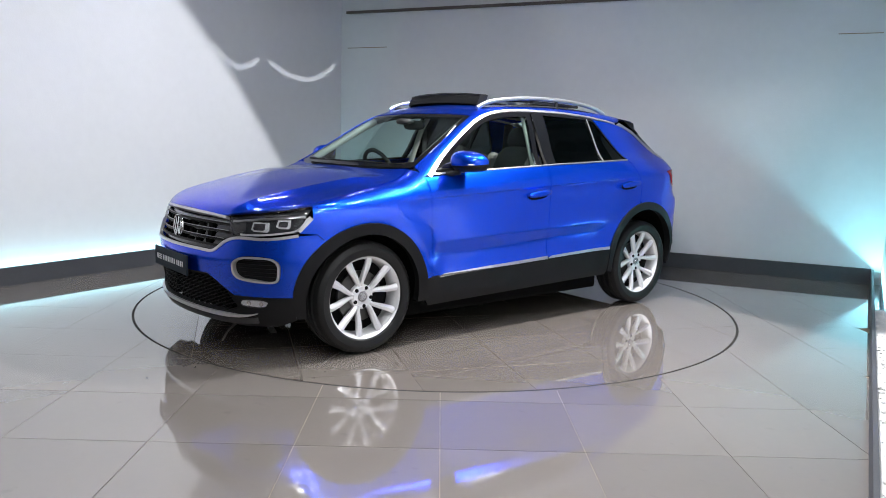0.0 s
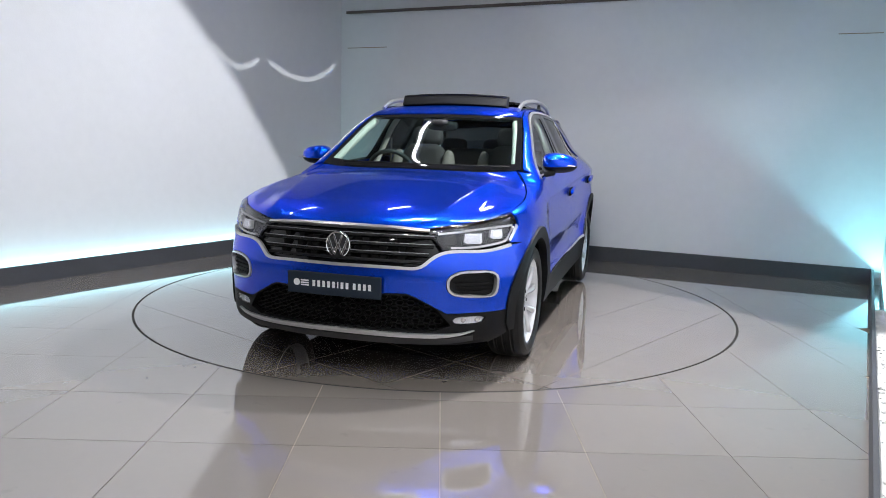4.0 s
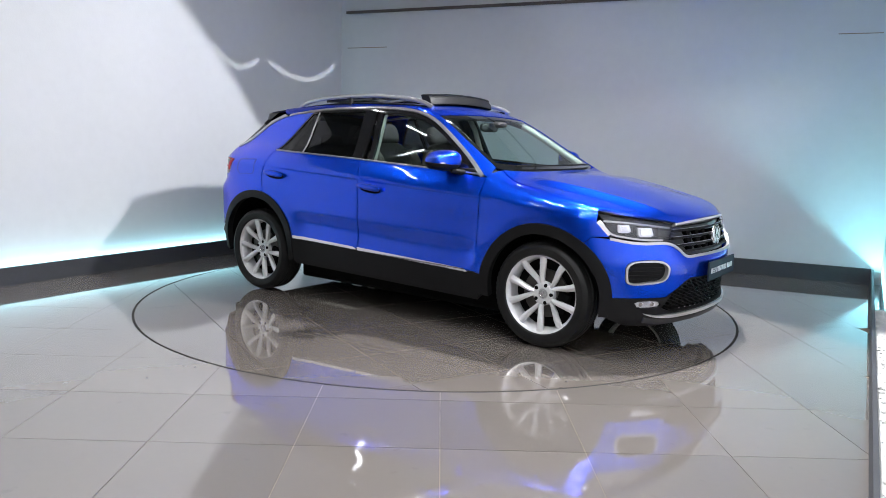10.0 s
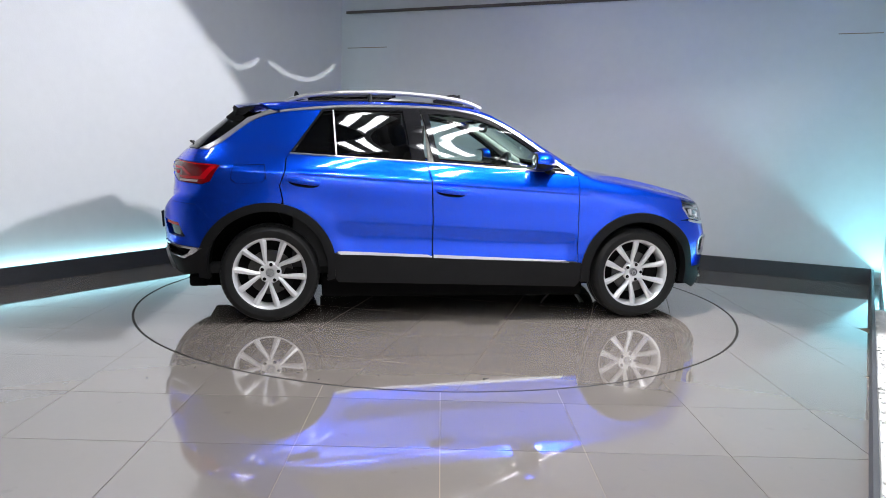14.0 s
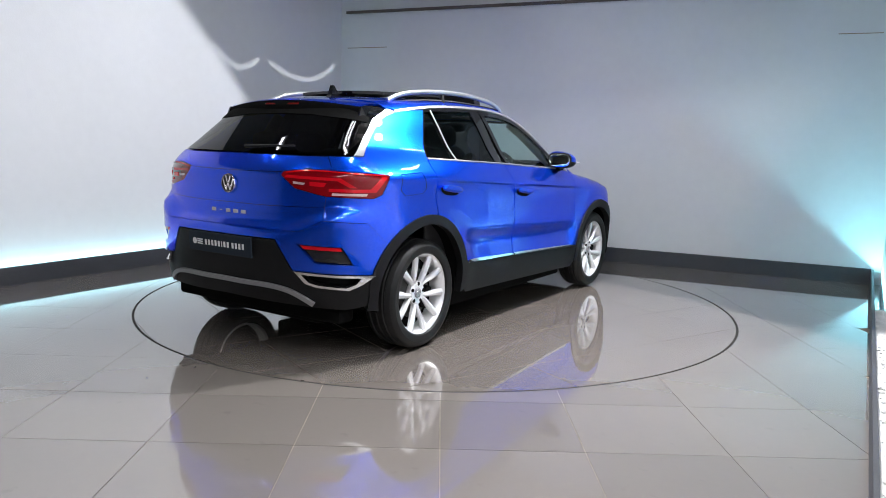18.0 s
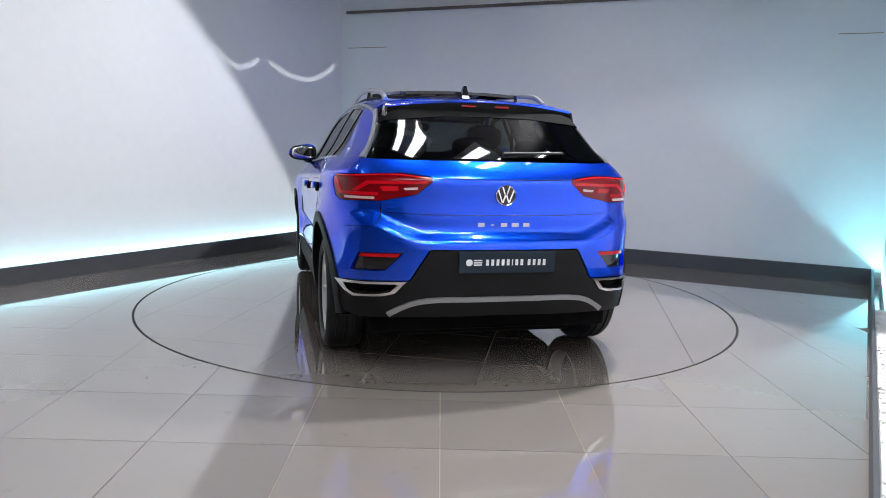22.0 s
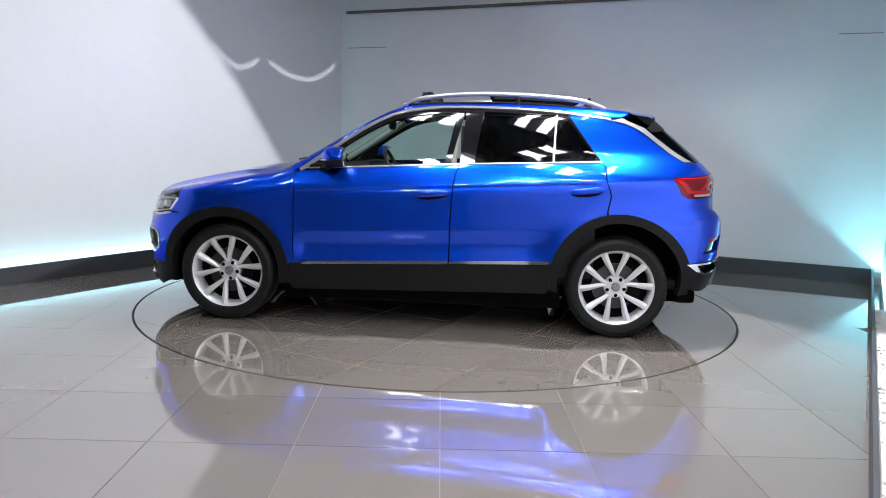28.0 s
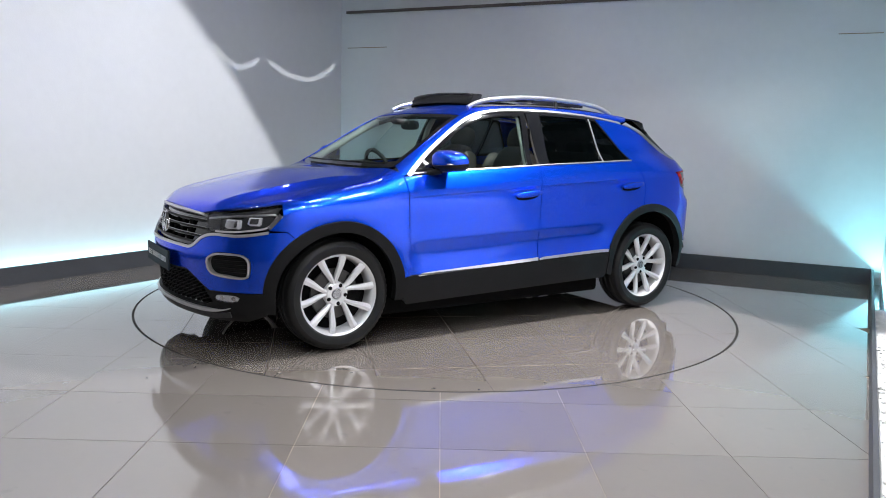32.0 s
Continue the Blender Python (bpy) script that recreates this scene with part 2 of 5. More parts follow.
def inside(poly, pts):
    """Which of the points lie in the polygon."""
    poly, pts = np.asarray(poly), np.asarray(pts)
    x, y = pts[:, 0], pts[:, 1]
    hit = np.zeros(len(pts), bool)
    j = len(poly) - 1
    for i in range(len(poly)):
        (xi, yi), (xj, yj) = poly[i], poly[j]
        if yi != yj:
            hit ^= ((yi > y) != (yj > y)) & (x < (xj - xi) * (y - yi) / (yj - yi) + xi)
        j = i
    return hit


# ---- the room ----
def structure(ob, label, category):
    return tagged(ob, label, category, kind="structure")


def wall_box(name, a, b, out, z0, z1, thick, mat, label, category="wall"):
    """An upright slab from a to b whose face lies on that line; out points away from the room."""
    a, b, o = Vector((a[0], a[1])), Vector((b[0], b[1])), Vector((out[0], out[1])).normalized() * thick
    bm = prism([a, b, b + o, a + o], z1 - z0)
    bmesh.ops.translate(bm, verts=bm.verts[:], vec=(0, 0, z0))
    return structure(part(name, bm, mat), label, category)


L_OUT, B_OUT, R_OUT = Vector((-LEFT[1], LEFT[0])), Vector((-BACK[1], BACK[0])), Vector((-RIGHT[1], RIGHT[0]))
left_near, right_near = CORNER - LEFT * 10.5, RCORNER + RIGHT * 10.2
wall_box("wall_left", left_near + L_OUT * 0.085, CORNER + L_OUT * 0.085 + LEFT * 0.3, L_OUT, 0, CEIL, 0.15, M_WALL, "plain pale grey painted studio wall lit by floodlight")
wall_box("wall_back", CORNER + B_OUT * 0.03 - BACK * 0.4, RCORNER + B_OUT * 0.03 + BACK * 0.5, B_OUT, 0, CEIL, 0.15, M_WALL, "plain pale grey painted studio wall behind the turntable")
wall_box("wall_right", RCORNER + R_OUT * 0.085 - RIGHT * 0.3, right_near + R_OUT * 0.085, R_OUT, 0, CEIL, 0.15, M_WALL, "plain pale grey painted wall beside the camera")
# unseen closing wall, coloured dark to darken the car's reflections
wall_box("wall_near", left_near, right_near, (right_near - left_near).orthogonal() * (1 if (right_near - left_near).orthogonal()[1] < 0 else -1), 0, CEIL, 0.15, M_UNLIT_WALL, "plain unseen dark wall standing in for unlit space behind the camera")
SKIRT = 0.148
wall_box("baseboard_left", left_near, CORNER - LEFT * 0.004, L_OUT, 0, SKIRT, 0.02, M_SKIRT, "dark grey painted upstand hiding a light strip", "skirting")
wall_box("baseboard_back", CORNER, RCORNER, B_OUT, 0, SKIRT, 0.027, M_SKIRT, "dark grey painted skirting board along the wall", "skirting")
wall_box("baseboard_right", RCORNER + RIGHT * 0.004, right_near, R_OUT, 0, SKIRT, 0.02, M_SKIRT, "dark grey painted upstand hiding a light strip", "skirting")
bm = prism([CORNER + Vector((-9, -14)), CORNER + Vector((9, -14)), CORNER + Vector((9, 3)), CORNER + Vector((-9, 3))], 0.1)
bmesh.ops.translate(bm, verts=bm.verts[:], vec=(0, 0, CEIL))
structure(part("ceiling", bm, M_CEIL), "flat dark grey painted studio ceiling", "ceiling")
# dark brown strip along the back wall, below the ceiling
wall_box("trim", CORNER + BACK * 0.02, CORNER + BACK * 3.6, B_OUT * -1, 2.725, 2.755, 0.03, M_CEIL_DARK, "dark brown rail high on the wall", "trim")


def joint(a, b, z):
    """A hairline plaster joint on the back wall."""
    p, q = CORNER + BACK * a + B_OUT * 0.03, CORNER + BACK * b + B_OUT * 0.03
    wall_box("trim", p, q, B_OUT * -1, z, z + 0.008, 0.002, M_GROUT, "hairline crack along a wall panel joint", "trim")


joint(0.01, 0.55, 2.325)
joint(5.35, 5.72, 2.33)
# plaster floor of the right-hand trough, with crumbs of plaster
p, q = RCORNER + RIGHT * 2.0 + R_OUT * 0.021, right_near + R_OUT * 0.021
wall_box("trough", p, q, R_OUT, 0.0, 0.132, 0.062, M_LEDGE, "rough white plaster bed behind the upstand", "trough")
rng = random.Random(5)
bm = bmesh.new()
for k in range(120):
    s, w, r = rng.uniform(2.1, 7.4), rng.uniform(0.028, 0.075), rng.uniform(0.004, 0.012)
    c = RCORNER + RIGHT * s + R_OUT * w
    bmesh.ops.create_icosphere(bm, subdivisions=1, radius=r, matrix=Matrix.Translation((c[0], c[1], 0.132 + r * 0.4)) @ Matrix.Diagonal((1, rng.uniform(0.6, 1.4), 0.6, 1)))
tagged(part("plaster_crumbs", bm, M_LEDGE), "loose white plaster crumbs lying in the trough", "debris", kind="stuff")

# polished floor: grout bed, tiles, and the turntable let into it
RING, DISC = 2.250, 2.236
PX, PY, OX, OY = 0.5975, 0.5735, 0.030, -2.942
bm = bmesh.new()
N = 96
outer = [bm.verts.new((x, y, -0.004)) for x, y in [(-9, -12), (9, -12), (9, 6), (-9, 6)]]
bm.faces.new(outer)
structure(part("floor", bm, M_GROUT), "brown cement grout bed under grey polished tiles", "floor")
FLOOR = bpy.data.objects["floor"]


def cdt_mesh(points, edges, keep):
    """Triangles between the points that keep(centres) accepts."""
    v, _, f, *_ = delaunay_2d_cdt([Vector(p) for p in points], edges, [], 0, 1e-6)
    v, f = np.array([(p[0], p[1]) for p in v]), np.array([t for t in f if len(t) == 3], int)
    f = f[keep(v[f].mean(1))]
    a, b, c = v[f[:, 0]], v[f[:, 1]], v[f[:, 2]]
    flip = (b[:, 0] - a[:, 0]) * (c[:, 1] - a[:, 1]) - (b[:, 1] - a[:, 1]) * (c[:, 0] - a[:, 0]) < 0
    f[flip] = f[flip][:, ::-1]
    return v, f


def slab(v, f, z0, z1):
    """A plate from flat triangles, with side faces along its rim."""
    bm = bmesh.new()
    top = [bm.verts.new((x, y, z1)) for x, y in v]
    seen = {}
    for t in f:
        bm.faces.new([top[i] for i in t])
        for i, j in ((t[0], t[1]), (t[1], t[2]), (t[2], t[0])):
            seen[(i, j)] = True
    low = {}
    for i, j in seen:
        if (j, i) not in seen:
            for k in (i, j):
                if k not in low:
                    low[k] = bm.verts.new((v[k][0], v[k][1], z0))
            bm.faces.new((top[j], top[i], low[i], low[j]))
    for q in [q for q in bm.verts if not q.link_faces]:
        bm.verts.remove(q)
    return bm


def in_room(x, y):
    p = Vector((x, y))
    return (p - CORNER).dot(L_OUT) < 0.35 and (p - CORNER).dot(B_OUT) < 0.35 and (p - RCORNER).dot(R_OUT) < 0.30 and y > -8.2


def lay_tiles(parent, parent_radius, outside, mat, z):
    """Square tiles, cut along the ring: those outside it, or those inside it."""
    g = 0.0016
    whole = None
    ring = [(parent_radius * math.cos(2 * math.pi * k / 240), parent_radius * math.sin(2 * math.pi * k / 240)) for k in range(240)]
    for i in range(-8, 9):
        for j in range(-11, 13):
            x0, y0, x1, y1 = OX + i * PX + g, OY + j * PY + g, OX + (i + 1) * PX - g, OY + (j + 1) * PY - g
            cx, cy = (x0 + x1) / 2, (y0 + y1) / 2
            if not in_room(cx, cy):
                continue
            far = max(math.hypot(x, y) for x in (x0, x1) for y in (y0, y1))
            near = math.hypot(max(x0, min(0, x1)), max(y0, min(0, y1)))
            if (outside and far <= parent_radius) or (not outside and near >= parent_radius):
                continue
            if (outside and near > parent_radius) or (not outside and far < parent_radius):
                if whole is None:
                    w, h = (x1 - x0) / 2, (y1 - y0) / 2
                    bm = slab(np.array([(-w, -h), (w, -h), (w, h), (-w, h)]), np.array([(0, 1, 2), (0, 2, 3)]), -0.004, 0)
                    whole = bpy.data.meshes.new("tile")
                    bm.to_mesh(whole)
                    bm.free()
                    whole.materials.append(mat)
                ob = new("tile", whole)
                ob.location = (cx, cy, z)
            else:
                pts = [(x0, y0), (x1, y0), (x1, y1), (x0, y1)]
                edges = [(0, 1), (1, 2), (2, 3), (3, 0)]
                base = len(pts)
                pts += ring
                edges += [(base + k, base + (k + 1) % 240) for k in range(240)]

                def keep(c):
                    r = np.hypot(c[:, 0], c[:, 1])
                    return (c[:, 0] > x0) & (c[:, 0] < x1) & (c[:, 1] > y0) & (c[:, 1] < y1) & ((r > parent_radius * 0.9999) if outside else (r < parent_radius))

                v, f = cdt_mesh(pts, edges, keep)
                if not len(f):
                    continue
                bm = slab(v - (cx, cy), f, -0.004, 0)
                me = bpy.data.meshes.new("tile")
                bm.to_mesh(me)
                bm.free()
                ob = mesh_part("tile", me, mat)
                ob.location = (cx, cy, z)
            ob.parent = parent


# the turntable: a tiled disc with a dark steel edge
turntable = tagged(new("turntable"), "round grey tiled turntable flush with the floor", "turntable")
bm = lathe([(0.001, -0.0035), (DISC - 0.004, -0.0035), (DISC, -0.0030), (DISC, -0.0062), (0.001, -0.0062)], 160)
bmesh.ops.rotate(bm, verts=bm.verts[:], cent=(0, 0, 0), matrix=Matrix.Rotation(radians(90), 3, "X"))
for v in bm.verts:
    v.co.z = -abs(v.co.z) * 0.5 - 0.002
part("disc_bed", bm, M_GROUT_DARK, turntable)
bm = lathe([(DISC - 0.002, 0.0), (RING + 0.002, 0.0)], 200)
bmesh.ops.rotate(bm, verts=bm.verts[:], cent=(0, 0, 0), matrix=Matrix.Rotation(radians(90), 3, "X"))
bmesh.ops.translate(bm, verts=bm.verts[:], vec=(0, 0, -0.0012))
structure(part("turntable_gap", bm, M_GAP), "dark circular joint round the turntable", "joint")


# ---- the car's body surface, in the car's space: x forward, y to its left, z up ----
def spline(*pairs):
    """A natural cubic through (x, y) pairs, straight beyond its ends."""
    xs, ys = np.array([p[0] for p in pairs], float), np.array([p[1] for p in pairs], float)
    n = len(xs)
    h = np.diff(xs)
    A, r = np.eye(n), np.zeros(n)
    for i in range(1, n - 1):
        A[i, i - 1:i + 2] = h[i - 1], 2 * (h[i - 1] + h[i]), h[i]
        r[i] = 6 * ((ys[i + 1] - ys[i]) / h[i] - (ys[i] - ys[i - 1]) / h[i - 1])
    m = np.linalg.solve(A, r)

    def f(x):
        x = np.asarray(x, float)
        i = np.clip(np.searchsorted(xs, x) - 1, 0, n - 2)
        xc = np.clip(x, xs[0], xs[-1])
        a, b = xs[i + 1] - xc, xc - xs[i]
        y = (m[i] * a ** 3 + m[i + 1] * b ** 3) / (6 * h[i]) + (ys[i] / h[i] - m[i] * h[i] / 6) * a + (ys[i + 1] / h[i] - m[i + 1] * h[i] / 6) * b
        lo = (ys[1] - ys[0]) / h[0] - h[0] * m[1] / 6
        hi = (ys[-1] - ys[-2]) / h[-1] + h[-1] * m[-2] / 6
        return y + np.where(x < xs[0], (x - xs[0]) * lo, 0) + np.where(x > xs[-1], (x - xs[-1]) * hi, 0)

    return f


def step(a, b, x):
    t = np.clip((np.asarray(x, float) - a) / (b - a), 0, 1)
    return t * t * (3 - 2 * t)


SECTION = spline((0.15, 0.83), (0.25, 0.872), (0.35, 0.885), (0.45, 0.890), (0.55, 0.889), (0.66, 0.891), (0.78, 0.889), (0.89, 0.893), (0.95, 0.886), (1.01, 0.854), (1.06, 0.822), (1.11, 0.784), (1.20, 0.730), (1.30, 0.682), (1.40, 0.628), (1.48, 0.575), (1.56, 0.50))
TAPER = spline((-2.2, -0.26), (-2.0, -0.145), (-1.85, -0.085), (-1.6, -0.022), (-1.3, 0.004), (-0.7, 0.0), (0.0, -0.004), (0.8, -0.002), (1.3, 0.006), (1.6, -0.006), (1.8, -0.036), (2.0, -0.105), (2.15, -0.19))
TOPLINE = spline((-1.7, 1.435), (-1.5, 1.470), (-1.1, 1.508), (-0.5, 1.528), (-0.1, 1.520), (0.12, 1.497), (0.25, 1.457), (0.40, 1.383), (0.58, 1.275), (0.78, 1.155), (0.90, 1.088), (0.98, 1.056), (1.10, 1.034), (1.40, 0.983), (1.70, 0.915), (1.90, 0.862), (2.02, 0.812), (2.10, 0.75))
NOSE = spline((0.14, 1.97), (0.20, 2.045), (0.28, 2.075), (0.38, 2.085), (0.48, 2.092), (0.57, 2.098), (0.63, 2.085), (0.70, 2.062), (0.77, 2.043), (0.83, 2.02), (0.95, 1.95), (1.10, 1.86))
NOSE_PLAN = spline((0.0, 0.0), (0.2, 0.014), (0.4, 0.062), (0.55, 0.115), (0.7, 0.205), (0.8, 0.305), (0.9, 0.475))
TAIL = spline((0.16, -1.92), (0.25, -1.985), (0.35, -2.03), (0.45, -2.055), (0.55, -2.068), (0.66, -2.077), (0.71, -2.074), (0.738, -2.058), (0.765, -2.027), (0.82, -2.012), (0.92, -2.004), (1.00, -2.005), (1.04, -2.001), (1.065, -1.986), (1.11, -1.945), (1.20, -1.845), (1.30, -1.722), (1.40, -1.605), (1.47, -1.535))
TAIL_PLAN = spline((0.0, 0.0), (0.2, 0.006), (0.4, 0.03), (0.55, 0.068), (0.68, 0.125), (0.78, 0.20), (0.88, 0.33))


CREASE = 0.941         # the shoulder line over the door handles
FOLD = 0.655           # the ridge low in the doors


def half_width(x, z):
    zz = z + 0.055 * x * np.clip((z - 0.2) / 0.6, 0, 1) * (1 - 0.75 * step(1.1, 1.4, z))
    w = SECTION(zz) + TAPER(x)
    # crease under the shoulder and the scoop low in the doors
    under = CREASE - zz
    w = w - 0.0150 * step(0.0, 0.010, under) * np.exp(-np.maximum(under, 0) / 0.075) * step(1.05, 0.80, x) * step(-1.20, -1.0, x)
    low = FOLD - zz
    w = w - 0.016 * step(-0.005, 0.090, low) * step(0.235, 0.10, low) * step(-0.92, -0.74, x) * step(0.86, 0.74, x)
    # swelling over the wheels
    for cx in (1.295, -1.295):
        r = np.hypot(x - cx, z - 0.35)
        w = w + 0.015 * np.exp(-((r - 0.44) / 0.10) ** 2) * step(0.2, 0.5, z) * step(1.05, 0.85, z)
    # the cabin draws in towards the tail
    return w - 0.075 * step(-0.5, -1.75, x) * step(1.0, 1.2, z)


def body(p):
    """Below zero inside the body, above zero outside."""
    x, y, z = p[..., 0], np.abs(p[..., 1]), p[..., 2]
    sides = y - half_width(x, z)
    crease = 0.62 - 0.16 * (x - 1.0)
    off = y - crease
    bulge = (0.008 * np.exp(-np.sqrt(off * off + 0.000016) / 0.05) + 0.013 * step(0.13, -0.03, off)) * step(0.95, 1.25, x) * step(2.02, 1.78, x)
    top = (z - TOPLINE(x) + 0.085 * y * y - bulge) * 0.9
    nose = (x - NOSE(z) + NOSE_PLAN(y)) * 0.9
    # the bumper's shelf climbs towards the corners
    zt = z - 0.095 * step(0.42, 0.74, y) * step(0.60, 0.74, z) * step(1.02, 0.90, z)
    tail = (TAIL(zt) + TAIL_PLAN(y) - x) * 0.85
    k = 0.022
    a = np.stack((sides, top, nose, tail))
    m = a.max(0)
    return m + k * np.log(np.exp((a - m) / k).sum(0))


def normals(p):
    e = 0.003
    g = np.stack([body(p + d) - body(p - d) for d in np.eye(3) * e], -1)
    return g / np.linalg.norm(g, axis=-1, keepdims=True)


def meet(origin, way, far):
    """Where rays from outside, at far down to 0 along way, meet the body."""
    ts = np.linspace(1.0, 0.0, 90)
    hi = np.full(len(origin), far)
    lo = np.zeros(len(origin))
    found = np.zeros(len(origin), bool)
    prev = np.full(len(origin), far)
    for t in ts:
        d = np.full(len(origin), far * t)
        ins = body(origin + way * d[:, None]) < 0
        new_hit = ins & ~found
        hi[new_hit], lo[new_hit] = prev[new_hit], d[new_hit]
        found |= ins
        prev = d
    for _ in range(26):
        mid = (hi + lo) / 2
        ins = body(origin + way * mid[:, None]) < 0
        lo, hi = np.where(ins, mid, lo), np.where(ins, hi, mid)
    return origin + way * ((lo + hi) / 2)[:, None]


CAP, ROUND = 1.2, 0.9


def around(uv):
    """Places on the body for (u, z): u runs along the flank and round the nose and the tail; left side for side=1."""
    uv = np.asarray(uv, float)
    u, z = uv[:, 0], uv[:, 1]
    over = np.maximum(np.abs(u) - CAP, 0) * np.sign(u)
    phi = np.pi / 2 - over / ROUND
    o = np.stack((np.clip(u, -CAP, CAP), np.zeros_like(u), z), -1)
    # the tail's rays turn the other way
    c = np.where(u >= 0, np.cos(phi), -np.cos(np.pi / 2 + over / ROUND))
    s = np.where(u >= 0, np.sin(phi), np.sin(np.pi / 2 + over / ROUND))
    return meet(o, np.stack((c, s, np.zeros_like(u)), -1), 1.6)


def unwrap(p):
    """(u, z) of places on the body, on its left side."""
    p = np.atleast_2d(np.asarray(p, float))
    x, y, z = p[:, 0], p[:, 1], p[:, 2]
    uf = CAP + ROUND * (np.pi / 2 - np.arctan2(y, x - CAP))
    ur = -CAP - ROUND * (np.pi / 2 - np.arctan2(y, -CAP - x))
    return np.stack((np.where(x > CAP, uf, np.where(x < -CAP, ur, x)), z), -1)


def above(xy):
    """Places on the body under (x, y)."""
    xy = np.asarray(xy, float)
    o = np.concatenate((xy, np.full((len(xy), 1), 0.4)), 1)
    w = np.zeros_like(o)
    w[:, 2] = 1
    return meet(o, w, 1.4)


UM = CAP + ROUND * math.pi / 2      # u of the centre line at the nose; -UM at the tail


def dense(points, gap=0.02):
    """A closed outline with points no farther apart than gap."""
    out = []
    pts = [np.array(p, float) for p in points]
    for a, b in zip(pts, pts[1:] + pts[:1]):
        n = max(1, int(np.ceil(np.linalg.norm(b - a) / gap)))
        out += [a + (b - a) * k / n for k in range(n)]
    return np.array(out)


def curve(points, gap=0.02):
    """An open, smooth line through points."""
    p = np.array(points, float)
    t = np.concatenate(([0], np.cumsum(np.linalg.norm(np.diff(p, axis=0), axis=1))))
    s = [spline(*zip(t, p[:, i])) for i in range(p.shape[1])]
    tt = np.linspace(0, t[-1], max(2, int(t[-1] / gap) + 1))
    return np.stack([f(tt) for f in s], -1)


def area(p):
    return 0.5 * np.sum(p[:, 0] * np.roll(p[:, 1], -1) - np.roll(p[:, 0], -1) * p[:, 1])


def inset(p, g, centre):
    """Draws an outline in by g, but not off the centre line."""
    d = np.roll(p, -1, 0) - np.roll(p, 1, 0)
    n = np.stack((-d[:, 1], d[:, 0]), -1) * (1 if area(p) > 0 else -1)
    n /= np.maximum(np.linalg.norm(n, axis=1, keepdims=True), 1e-9)
    q = p + n * g
    fix = centre(p)
    q[fix] = np.where(np.abs(p[fix]) > UM - 1e-4, p[fix], q[fix]) if centre is on_seam else p[fix]
    return q


def on_seam(p):
    return np.abs(p[:, 0]) > UM - 1e-4


def on_axis(p):
    return np.abs(p[:, 1]) < 1e-6


